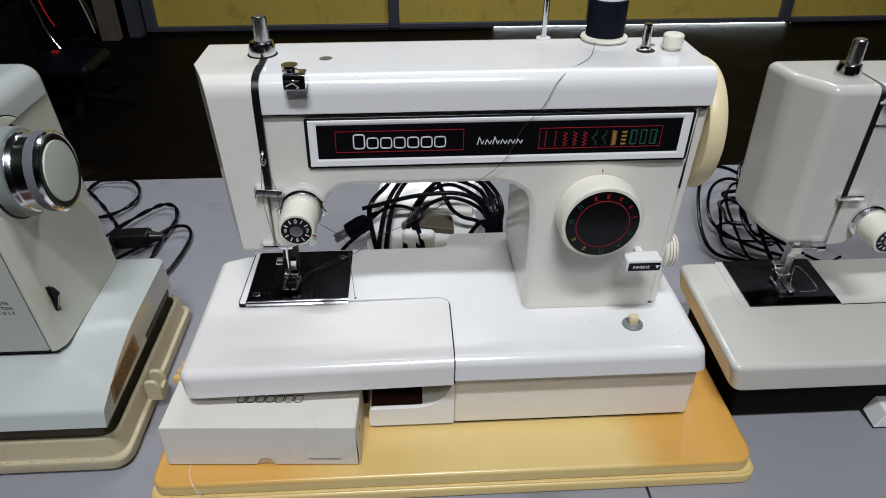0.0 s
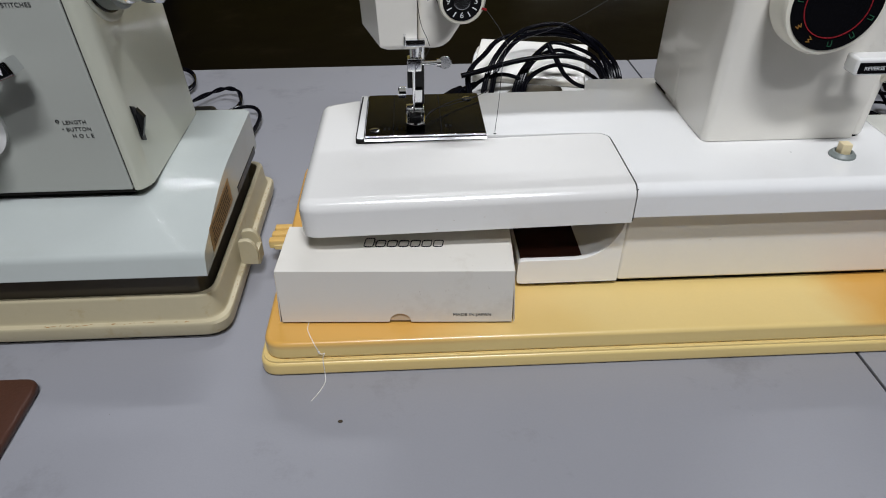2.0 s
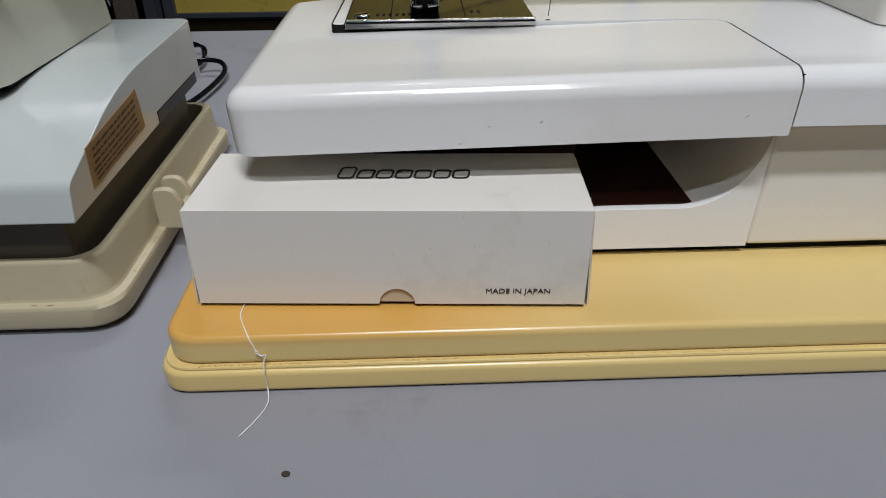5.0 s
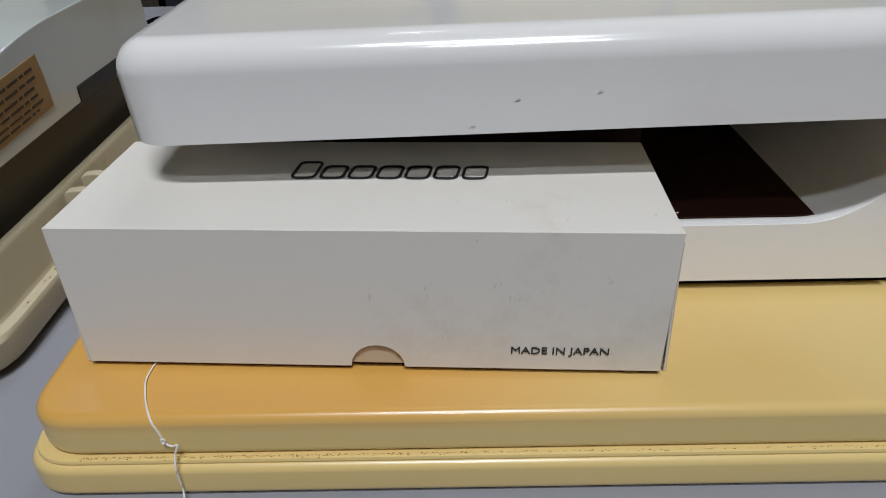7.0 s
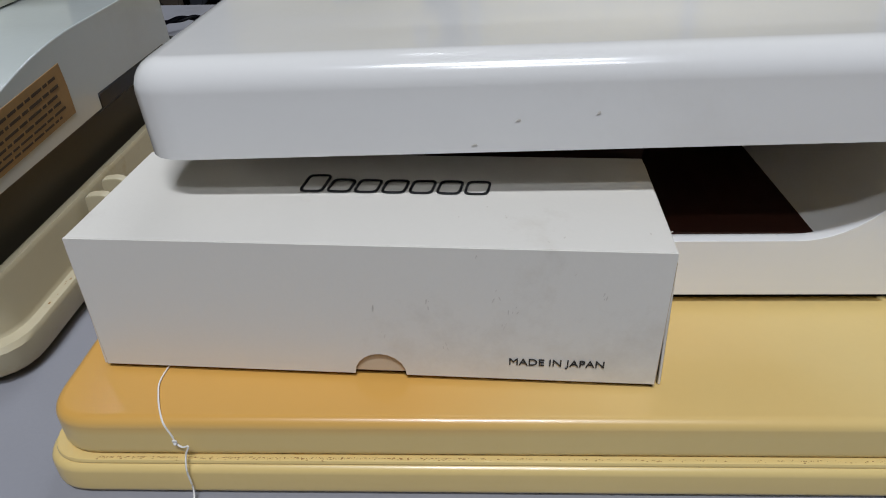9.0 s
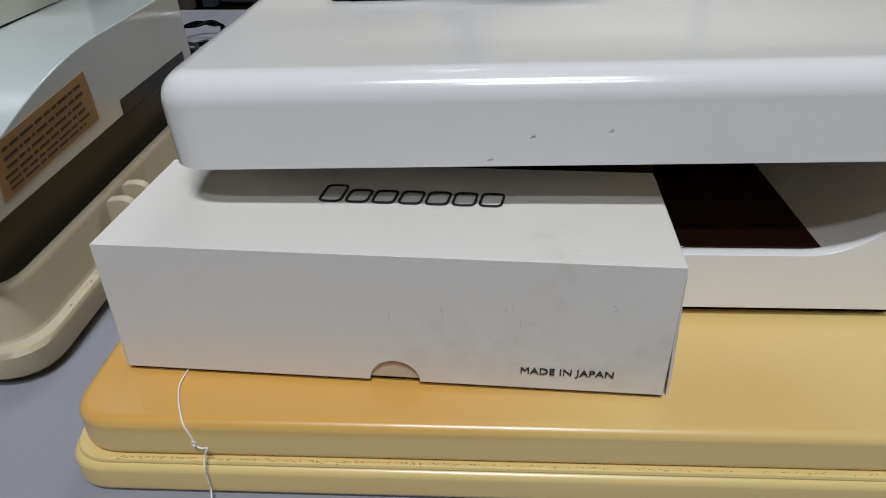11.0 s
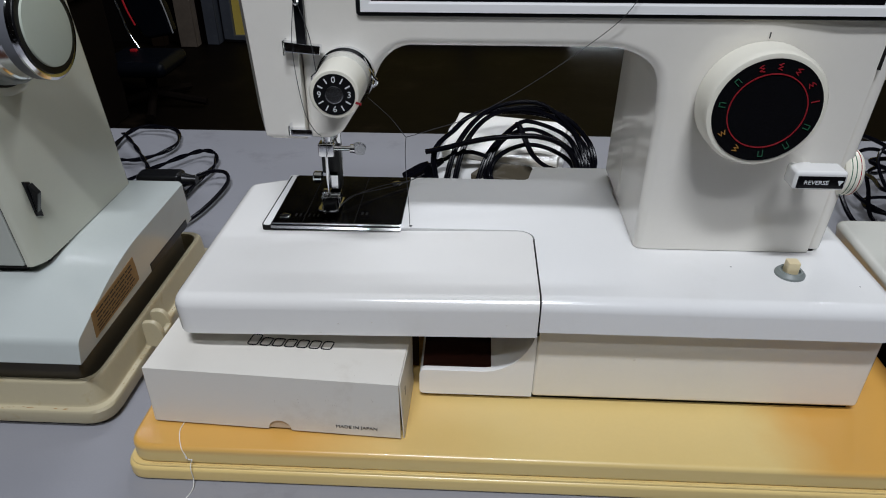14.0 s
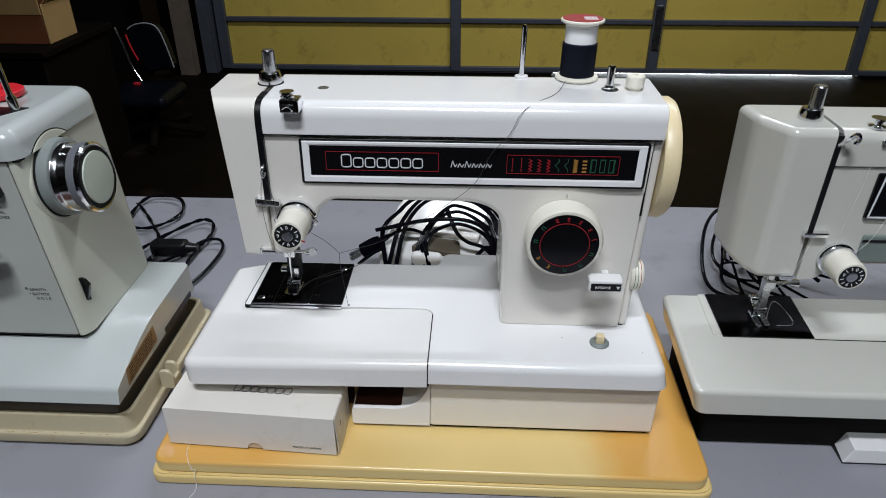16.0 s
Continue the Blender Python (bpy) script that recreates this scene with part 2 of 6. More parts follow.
def solo(name, bm, mat, label, category, at=(0, 0, 0), group="", kind="", angle=38):
    """A thing of one mesh."""
    bmesh.ops.translate(bm, vec=-Vector(at), verts=bm.verts)
    bmesh.ops.recalc_face_normals(bm, faces=bm.faces)
    me = bpy.data.meshes.new(name)
    bm.to_mesh(me)
    bm.free()
    finish(me, mat, angle)
    ob = new(name, me)
    ob.location = at
    ORIGIN[ob.name] = Vector(at)
    return tagged(ob, label, category, group, kind)


def soften(bm, r, seg=3, angle=25):
    """Rounds the sharp edges."""
    if r <= 0:
        return bm
    edges = [e for e in bm.edges if len(e.link_faces) == 2 and e.calc_face_angle(0) > radians(angle)]
    bmesh.ops.bevel(bm, geom=edges, offset=r, segments=seg, profile=0.5, affect="EDGES", clamp_overlap=True)
    return bm


def rbox(x0, x1, y0, y1, z0, z1, r=0.002, seg=3):
    bm = bmesh.new()
    bmesh.ops.create_cube(bm, size=1, matrix=Matrix.Translation(((x0 + x1) / 2, (y0 + y1) / 2, (z0 + z1) / 2)) @ Matrix.Diagonal((x1 - x0, y1 - y0, z1 - z0, 1)))
    return soften(bm, r, seg)


def rounded(points, seg=5):
    """A closed outline of (a, b, radius) with its corners rounded."""
    out = []
    n = len(points)
    for i in range(n):
        p = Vector(points[i][:2])
        r = points[i][2] if len(points[i]) > 2 else 0
        u, v = Vector(points[i - 1][:2]) - p, Vector(points[(i + 1) % n][:2]) - p
        if r <= 0:
            out.append(p)
            continue
        r = min(r, u.length * 0.49, v.length * 0.49)
        a, b = p + u.normalized() * r, p + v.normalized() * r
        for k in range(seg + 1):
            t = k / seg
            out.append(a * (1 - t) ** 2 + p * 2 * t * (1 - t) + b * t * t)
    return out


def prism(points, axis, lo, hi, r=0.0, seg=3, corner=5, angle=50):
    """An outline (a, b, radius) pushed along an axis; r rounds the two rims."""
    flat = rounded(points, corner)
    put = {"x": lambda a, b, c: (c, a, b), "y": lambda a, b, c: (a, c, b), "z": lambda a, b, c: (a, b, c)}[axis]
    bm = bmesh.new()
    rings = [[bm.verts.new(put(p.x, p.y, c)) for p in flat] for c in (lo, hi)]
    bm.faces.new(rings[0])
    bm.faces.new(list(reversed(rings[1])))
    n = len(flat)
    for i in range(n):
        bm.faces.new((rings[0][i], rings[1][i], rings[1][(i + 1) % n], rings[0][(i + 1) % n]))
    bmesh.ops.recalc_face_normals(bm, faces=bm.faces)
    return soften(bm, r, seg, angle)


def lathe(profile, centre, axis="z", seg=32, knurl=0.0):
    """Turns (radius, height) pairs round an axis through centre; heights run along the axis."""
    bm = bmesh.new()
    cx, cy, cz = centre
    rings = []
    for rad, h in profile:
        ring = []
        for k in range(seg):
            a = 2 * math.pi * k / seg
            rr = max(rad, 1e-5) * (1 - knurl * (k % 2))
            u, v = rr * math.cos(a), rr * math.sin(a)
            ring.append(bm.verts.new({"z": (cx + u, cy + v, cz + h), "y": (cx + u, cy + h, cz + v), "x": (cx + h, cy + u, cz + v)}[axis]))
        rings.append(ring)
    for a, b in zip(rings, rings[1:]):
        for k in range(seg):
            bm.faces.new((a[k], a[(k + 1) % seg], b[(k + 1) % seg], b[k]))
    bm.faces.new(rings[0])
    bm.faces.new(rings[-1])
    bmesh.ops.recalc_face_normals(bm, faces=bm.faces)
    return bm


def smooth_path(points, steps=8, closed=False):
    pts = [Vector(p) for p in points]
    n = len(pts)
    out = []
    for i in range(n if closed else n - 1):
        if closed:
            p0, p1, p2, p3 = pts[i - 1], pts[i], pts[(i + 1) % n], pts[(i + 2) % n]
        else:
            p0, p1, p2, p3 = pts[max(i - 1, 0)], pts[i], pts[i + 1], pts[min(i + 2, n - 1)]
        for k in range(steps):
            t = k / steps
            out.append(0.5 * (2 * p1 + (p2 - p0) * t + (2 * p0 - 5 * p1 + 4 * p2 - p3) * t * t + (3 * p1 - p0 - 3 * p2 + p3) * t ** 3))
    if not closed:
        out.append(pts[-1])
    return out


def tube(points, r, seg=8, steps=8, closed=False, twin=False, bm=None):
    """A round cord along a smooth line; twin lays two side by side, as a flat flex."""
    bm = bm or bmesh.new()
    path = smooth_path(points, steps, closed)
    n = len(path)
    offsets = ((-0.8 * r,), (0.8 * r,)) if twin else ((0.0,),)
    for (off,) in offsets:
        rings = []
        for i, p in enumerate(path):
            way = (path[(i + 1) % n] - path[i - 1]) if closed else (path[min(i + 1, n - 1)] - path[max(i - 1, 0)])
            way.normalize()
            side = way.cross(Vector((0, 0, 1)))
            side = Vector((1, 0, 0)) if side.length < 0.05 else side.normalized()
            up = side.cross(way)
            c = p + side * off
            rings.append([bm.verts.new(c + (side * math.cos(a) + up * math.sin(a)) * r) for a in (2 * math.pi * k / seg for k in range(seg))])
        pairs = list(zip(rings, rings[1:])) + ([(rings[-1], rings[0])] if closed else [])
        for a, b in pairs:
            for k in range(seg):
                bm.faces.new((a[k], a[(k + 1) % seg], b[(k + 1) % seg], b[k]))
        if not closed:
            bm.faces.new(rings[0])
            bm.faces.new(rings[-1])
    return bm


def slab(bm, quad, out, depth=0.0003):
    """A thin raised mark on a face: four corners, pushed along out."""
    out = Vector(out) * depth
    low = [bm.verts.new(Vector(q)) for q in quad]
    top = [bm.verts.new(Vector(q) + out) for q in quad]
    bm.faces.new(top)
    for i in range(4):
        bm.faces.new((low[i], low[(i + 1) % 4], top[(i + 1) % 4], top[i]))


def stroke(bm, points, width, y, closed=False):
    """A drawn line of (x, z) points on an upright face at y, facing the front."""
    pts = [Vector((p[0], 0, p[1])) for p in points]
    if closed:
        pts.append(pts[0])
    for a, b in zip(pts, pts[1:]):
        way = (b - a).normalized()
        side = Vector((-way.z, 0, way.x)) * width / 2
        a2, b2 = a - way * width * 0.3, b + way * width * 0.3
        slab(bm, [(q.x, y, q.z) for q in (a2 - side, b2 - side, b2 + side, a2 + side)], (0, -1, 0))


def ring_stroke(bm, x, z, r, width, y, seg=40, a0=0.0, a1=360.0):
    pts = [(x + r * math.cos(radians(a0 + (a1 - a0) * k / seg)), z + r * math.sin(radians(a0 + (a1 - a0) * k / seg))) for k in range(seg + 1)]
    stroke(bm, pts, width, y)


def lettering(name, body, size, m, mat, parent, label="", stretch=1.0, spacing=1.0):
    """Raised lettering in the built-in font; m takes its plane (x right, y up) to the world."""
    curve = bpy.data.curves.new(name, "FONT")
    curve.body, curve.size, curve.extrude, curve.align_x, curve.align_y = body, size, 0.0001, "CENTER", "CENTER"
    curve.space_character = spacing
    curve.resolution_u = 3
    temp = bpy.data.objects.new(name, curve)
    scene.collection.objects.link(temp)
    me = bpy.data.meshes.new_from_object(temp)
    bpy.data.objects.remove(temp)
    me.transform(Matrix.Translation(-ORIGIN[parent.name]) @ m @ Matrix.Diagonal((stretch, 1, 1, 1)))
    me.materials.clear()
    me.materials.append(mat)
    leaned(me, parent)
    ob = new(name, me)
    ob.parent = parent
    ORIGIN[ob.name] = ORIGIN[parent.name]
    if label:
        tagged(ob, label)
    return ob


def front(x, y, z, spin=0):
    """The plane of a face that looks to the front (-y)."""
    return pose(x, y, z, 90, spin, 0)


def emblem(bm, x0, x1, z0, z1, y, count, width, slant=0.0):
    """A maker's mark as a row of plain hollow rounded shapes."""
    step = (x1 - x0) / count
    for k in range(count):
        a, b = x0 + k * step + step * 0.08, x0 + (k + 1) * step - step * 0.12
        top = z1 if k == 0 else z0 + (z1 - z0) * 0.74
        r = (b - a) * 0.28
        pts = rounded([(a, z0, r), (b, z0, r), (b + slant, top, r), (a + slant, top, r)], 3)
        stroke(bm, [(p.x, p.y) for p in pts], width, y, closed=True)


def merge(bm, other):
    """Joins another bmesh into bm."""
    me = bpy.data.meshes.new("merge")
    other.to_mesh(me)
    other.free()
    bm.from_mesh(me)
    bpy.data.meshes.remove(me)
    return bm


def cut(bm, point, normal):
    """Slices off what lies beyond a plane and closes the face."""
    res = bmesh.ops.bisect_plane(bm, geom=bm.verts[:] + bm.edges[:] + bm.faces[:], dist=1e-6, plane_co=Vector(point), plane_no=Vector(normal), clear_outer=True)
    edges = [g for g in res["geom_cut"] if isinstance(g, bmesh.types.BMEdge)]
    bmesh.ops.edgeloop_fill(bm, edges=edges)
    bmesh.ops.recalc_face_normals(bm, faces=bm.faces)
    return bm


# ---- the room ----
T = 0.75  # table top

solo("floor", rbox(-6, 7, -5, 5.2, -0.2, 0.0, 0), FLOOR, "concrete workshop floor, coloured near black to stay dark", "floor", kind="structure")
# ceiling, side walls and south wall are unseen, added to close the room
solo("ceiling", rbox(-6, 7, -5, 5.2, 3.2, 3.3, 0), CEILING, "unseen dark grey workshop ceiling", "ceiling", kind="structure")
solo("wall_west", rbox(-6.2, -6, -5, 5.2, 0, 3.3, 0), WALL, "unseen side wall, coloured near black", "wall", kind="structure")
solo("wall_east", rbox(7, 7.2, -5, 5.2, 0, 3.3, 0), WALL, "unseen side wall, coloured near black", "wall", kind="structure")
solo("wall_south", rbox(-6.2, 7.2, -5.2, -5, 0, 3.3, 0), WALL, "unseen wall behind the viewer, coloured near black", "wall", kind="structure")
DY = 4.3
wall_n = solo("wall_north", rbox(-6.2, -1.6, DY, DY + 0.2, 0, 3.3, 0), WALL, "wall beside the garage door, coloured near black", "wall", kind="structure")
solo("wall_north_right", rbox(5.0, 7.2, DY, DY + 0.2, 0, 3.3, 0), WALL, "wall beyond the garage door, coloured near black", "wall", kind="structure")
solo("wall_north_lintel", rbox(-1.6, 5.0, DY, DY + 0.2, 2.5, 3.3, 0), WALL, "wall over the garage door, coloured near black", "wall", kind="structure")

# sectional door: yellow insulation boards in a blue-grey steel frame
door = thing("garage_door", (1.5, DY, 0.03), "closed sectional garage door with yellow boards in steel framing", "garage door")
SECTION, STILE0 = 0.292, -1.505
rows, cols = 9, 5
rail_z = [0.030 + k * SECTION for k in range(rows + 1)]
stile_x = [STILE0] + [-0.055 + 1.215 * k for k in range(cols)]
for k in range(rows):
    for c in range(cols):
        part("panel", rbox(stile_x[c] + 0.02, stile_x[c + 1] - 0.02, DY + 0.03, DY + 0.06, rail_z[k] + 0.008, rail_z[k + 1] - 0.006, 0.002, 1), DOOR_YELLOW, door)
for k, z in enumerate(rail_z):
    part("rail", rbox(STILE0 - 0.03, stile_x[-1] + 0.03, DY + 0.005, DY + 0.05, z - 0.016, z + 0.012, 0.003, 1), DOOR_STEEL, door)
for x in stile_x:
    part("stile", rbox(x - 0.032, x + 0.032, DY - 0.004, DY + 0.045, 0.018, rail_z[-1], 0.004, 1), DOOR_STEEL, door)
part("bottom_seal", rbox(STILE0 - 0.03, 0.55, DY + 0.0, DY + 0.05, 0.002, 0.013, 0.004, 1), BLACK, door, "black rubber seal")
part("bottom_seal", rbox(2.42, stile_x[-1] + 0.03, DY + 0.0, DY + 0.05, 0.002, 0.013, 0.004, 1), BLACK, door, "black rubber seal")
part("hinge", rbox(1.16 - 0.022, 1.16 + 0.022, DY - 0.012, DY - 0.004, 0.16, 0.42, 0.002, 1), DULL_CHROME, door)
for x in (STILE0 - 0.075,):
    solo("door_jamb", rbox(x - 0.045, x + 0.03, DY - 0.06, DY + 0.06, 0, 2.5, 0.004, 1), DOOR_STEEL, "blue-grey steel door track post", "door jamb", at=(x, DY, 0), kind="structure")
solo("backdrop", rbox(0.56, 2.41, DY + 0.052, DY + 0.056, 0.001, 0.034, 0), DAYLIGHT, "bright daylight showing under the door", "backdrop", kind="structure")

# dim clutter beside the door
for x, w, m, label in ((-1.715, 0.052, OLD_POST, "worn grey-brown timber post by the door"), (-1.90, 0.040, TIMBER, "dark upright timber leaning by the door")):
    solo("timber_post", rbox(x - w, x + w, DY - 0.12, DY - 0.05, 0, 2.2, 0.004, 1), m, label, "post", at=(x, DY - 0.08, 0))

chair = thing("office_chair", (-1.47, 3.12, 0), "black vinyl office chair with a red trim", "chair")
part("seat", rbox(-1.64, -1.34, 2.98, 3.27, 0.17, 0.24, 0.03, 3), VINYL, chair)
back = prism([(-1.600, 0.465, 0.03), (-1.545, 0.500, 0.03), (-1.482, 0.508, 0.03), (-1.433, 0.486, 0.03), (-1.410, 0.404, 0.02), (-1.391, 0.292, 0.03), (-1.534, 0.268, 0.03), (-1.575, 0.361, 0.02)], "y", 3.27, 3.33, 0.018, 4)
part("backrest", back, VINYL, chair)
part("piping", tube([(-1.585, 3.272, 0.478), (-1.545, 3.270, 0.500), (-1.482, 3.270, 0.507), (-1.437, 3.270, 0.484), (-1.412, 3.270, 0.404), (-1.394, 3.272, 0.300)], 0.0035), PIPING, chair, "pale grey piping")
part("trim", tube([(-1.596, 3.266, 0.455), (-1.582, 3.262, 0.400), (-1.560, 3.264, 0.335)], 0.0045), RED_PLASTIC, chair, "red trim")
part("upright", tube([(-1.652, 3.285, 0.485), (-1.629, 3.285, 0.396), (-1.610, 3.285, 0.300), (-1.560, 3.270, 0.215)], 0.0055), DULL_CHROME, chair)
part("badge", rbox(-1.565, -1.535, 3.17, 3.19, 0.236, 0.250, 0.004, 2), RED_PLASTIC, chair, "small red badge")
part("post", lathe([(0.025, 0), (0.025, 0.125)], (-1.47, 3.12, 0.05)), UNLIT_DARK, chair)
for k in range(5):
    a = 2 * math.pi * k / 5
    part("leg", tube([(-1.47, 3.12, 0.07), (-1.47 + 0.24 * math.cos(a), 3.12 + 0.24 * math.sin(a), 0.03)], 0.018, steps=1), UNLIT_DARK, chair)

# unseen support for the carton, near black to vanish in the dark corner
bench = thing("unseen_cabinet", (-1.75, 2.75, 0), "unseen wooden cabinet, coloured near black for the unlit corner", "cabinet")
part("body", rbox(-2.3, -1.54, 2.5, 3.0, 0.0, 0.5375, 0.006, 1), UNLIT_DARK, bench)
part("top", rbox(-2.32, -1.52, 2.48, 3.02, 0.5375, 0.5655, 0.004, 1), UNLIT_DARK, bench)
crate = thing("cardboard_carton", (-1.8, 2.70, 0.5655), "open red-brown cardboard carton with tan side and flap on a cabinet", "carton")
part("front", rbox(-2.2, -1.5615, 2.60, 2.606, 0.566, 0.700, 0.002, 1), CARTON, crate)
part("side", rbox(-1.561, -1.555, 2.60, 2.80, 0.566, 0.712, 0.002, 1), FLAP, crate, "tan cardboard side")
part("back", rbox(-2.2, -1.5615, 2.794, 2.80, 0.566, 0.700, 0.002, 1), CARTON, crate)
part("front_flap", prism([(2.5995, 0.676, 0), (2.5995, 0.735, 0), (2.592, 0.735, 0), (2.594, 0.676, 0)], "x", -2.19, -1.5625), FLAP, crate, "tan folded flap")
part("side_flap", prism([(-1.5550, 0.712, 0), (-1.5550, 0.718, 0), (-1.5300, 0.742, 0), (-1.5275, 0.740, 0)], "y", 2.61, 2.79), FLAP, crate, "tan folded flap")

# fittings for the unseen lamps, the rear two added for the door
for lx, ly, lz, _, long in LAMPS:
    lamp = thing("unseen_ceiling_light", (lx, ly, lz), "unseen white fluorescent tube fitting under the ceiling", "ceiling light", group="ceiling lights")
    part("housing", rbox(lx - long / 2 - 0.04, lx + long / 2 + 0.04, ly - 0.1, ly + 0.1, lz, lz + 0.07, 0.01, 2), LAMP_WHITE, lamp)
    for s in (-0.4 * long, 0.4 * long):
        part("hanger", tube([(lx + s, ly, lz + 0.07), (lx + s, ly, 3.2)], 0.004, steps=1), DULL_CHROME, lamp)

# ---- tables ----
SEAM = 0.188
for x0, x1, label in ((SEAM - 1.83, SEAM - 0.0008, "grey laminate folding table with a dark edge"), (SEAM + 0.0008, SEAM + 1.83, "grey laminate folding table pushed against its neighbour")):
    table = thing("folding_table", ((x0 + x1) / 2, 0.5, 0), label, "table", group="display tables")
    part("tabletop", rbox(x0, x1, 0.145, 0.907, T - 0.022, T, 0.0012, 2), TABLE, table)
    part("edge_band", rbox(x0 + 0.004, x1 - 0.004, 0.148, 0.904, T - 0.032, T - 0.0225, 0.001, 1), TABLE_EDGE, table)
    for sx in (x0 + 0.12, x1 - 0.12):
        for sy in (0.22, 0.83):
            part("leg", tube([(sx, sy, T - 0.033), (sx, sy, 0.0)], 0.014, steps=1, seg=12), DULL_CHROME, table)

# ---- the sewing machine in the middle ----
ZB, ZT = 0.7770, 0.852   # underside of its base, top of its bed
FY = 0.458              # front of the arm

tray = thing("carrying_case", (0.0465, 0.49, T), "yellowed plastic carrying case lid, orange at both ends, on the table", "carrying case")
part("flange", prism([(-0.1806, 0.3733, 0.012), (0.272, 0.3733, 0.014), (0.272, 0.612, 0.016), (-0.1805, 0.612, 0.016)], "z", T + 0.0003, T + 0.0100, 0.0022, 3, 8), TRAY_YELLOW, tray)
part("bead", prism([(-0.1792, 0.3745, 0.012), (0.2704, 0.3745, 0.014), (0.2700, 0.6098, 0.016), (-0.1787, 0.6098, 0.016)], "z", T + 0.0096, T + 0.0114, 0.0008, 2, 8), TRAY_YELLOW, tray)
part("raised_top", prism([(-0.1770, 0.3758, 0.013), (0.2676, 0.3758, 0.016), (0.2682, 0.6075, 0.018), (-0.1767, 0.6075, 0.018)], "z", T + 0.011, T + 0.0235, 0.0027, 5, 8), TRAY_YELLOW, tray)
lug = bmesh.new()
for k in range(3):
    merge(lug, rbox(-0.1915 + 0.001 * k, -0.176, 0.489 + 0.0085 * k, 0.4955 + 0.0085 * k, T + 0.0145 - 0.0005 * k, T + 0.0215, 0.0016, 2))
merge(lug, rbox(-0.188, -0.176, 0.4885, 0.513, T + 0.0135, T + 0.0185, 0.001, 1))
part("latch_lug", lug, TRAY_YELLOW, tray, "orange latch lug with three fingers")
grit = bmesh.new()
rng = random.Random(4)
for k in range(900):
    x = rng.uniform(-0.165, 0.265) if k % 3 else -0.165 + abs(rng.gauss(0, 0.06))
    s = rng.choice((0.00005, 0.00006, 0.00008, 0.00010, 0.00014))
    merge_at = Matrix.Translation((x, 0.3757 - abs(rng.gauss(0, 0.00035)), T + 0.0114)) @ Matrix.Diagonal((s * rng.uniform(1, 3), s, s * 0.5, 1))
    bmesh.ops.create_icosphere(grit, subdivisions=1, radius=1, matrix=merge_at)
tagged(part("grit", grit, RUST, tray, "brown grit caught along the ledge"), kind="stuff")

M = thing("sewing_machine", (0.04, 0.49, T + 0.0235), "white free-arm sewing machine standing on its yellowed case lid", "sewing machine", group="sewing machines")


# small shear that fits the parts to the camera path
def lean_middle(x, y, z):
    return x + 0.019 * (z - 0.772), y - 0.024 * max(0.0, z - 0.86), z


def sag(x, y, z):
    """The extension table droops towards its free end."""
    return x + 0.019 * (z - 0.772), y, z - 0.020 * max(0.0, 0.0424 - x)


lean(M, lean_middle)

# lower base
low = rbox(0.0445, 0.2290, 0.4215, 0.5720, ZB, 0.829, 0.0022, 3)
base = part("lower_base", low, WHITE, M)
cove = [(0.0150 + 0.0292 * math.sin(a), 0.7948 + 0.0342 * (1 - math.cos(a)), 0) for a in (math.pi / 2 * k / 16 for k in range(16, -1, -1))]
arch = prism([(-0.0208, ZB, 0.003), (0.0444, ZB, 0), (0.0444, 0.829, 0), *cove, (-0.0208, 0.7948, 0.004)], "y", 0.4215, 0.5400, 0.0, 4)
rim = [e for e in arch.edges if all(abs(v.co.y - 0.4215) < 1e-5 and v.co.x < 0.0443 for v in e.verts)]
bmesh.ops.bevel(arch, geom=rim, offset=0.0030, segments=5, profile=0.5, affect="EDGES", clamp_overlap=True)
part("foot_shelf", arch, WHITE_PLASTIC, M)
part("cavity_dark", rbox(-0.118, 0.0443, 0.508, 0.5120, 0.7970, 0.8275, 0.0005, 1), BROWN_CAVITY, M, "dark red-brown inside of the free arm")
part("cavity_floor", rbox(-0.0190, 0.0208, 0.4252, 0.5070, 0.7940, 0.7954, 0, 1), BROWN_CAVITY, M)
# added sheet whose colour gives the darkness behind the carton
part("darkness_sheet", rbox(-0.145, -0.0232, 0.4470, 0.4490, 0.7760, 0.8245, 0, 1), BROWN_CAVITY, M, "added dark red-brown sheet for the darkness behind the carton")
# dark block imitates the shade between the base and the case lid
part("base_gap_shade", rbox(-0.018, 0.2255, 0.4250, 0.5690, T + 0.0237, ZB + 0.0006, 0, 1), GAP, M)
for fx in (0.0, 0.21):
    for fy in (0.44, 0.555):
        part("rubber_foot", lathe([(0.008, 0), (0.0085, 0.0028)], (fx, fy, T + 0.0234), seg=16), BLACK, M)

# bed: extension table round the free arm, fixed bed with the pillar
ext = prism([(-0.1536, 0.4098, 0.011), (0.0424, 0.4098, 0), (0.0424, 0.4795, 0.006), (0.0365, 0.4842, 0.004), (-0.1195, 0.4842, 0.005), (-0.1238, 0.4890, 0.003), (-0.1238, 0.5565, 0.001), (-0.1523, 0.5565, 0.009)], "z", 0.8290, ZT, 0.0)
for v in ext.verts:
    if v.co.z < 0.835 and v.co.x < -0.135:
        v.co.x += 0.0012
soften_edges = [e for e in ext.edges if all(v.co.z > 0.85 for v in e.verts) and (max(v.co.y for v in e.verts) < 0.425 or max(v.co.x for v in e.verts) < -0.14)]
bmesh.ops.bevel(ext, geom=soften_edges, offset=0.0072, segments=7, profile=0.5, affect="EDGES", clamp_overlap=False)
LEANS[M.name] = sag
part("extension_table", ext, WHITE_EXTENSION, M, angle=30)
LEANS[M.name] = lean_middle
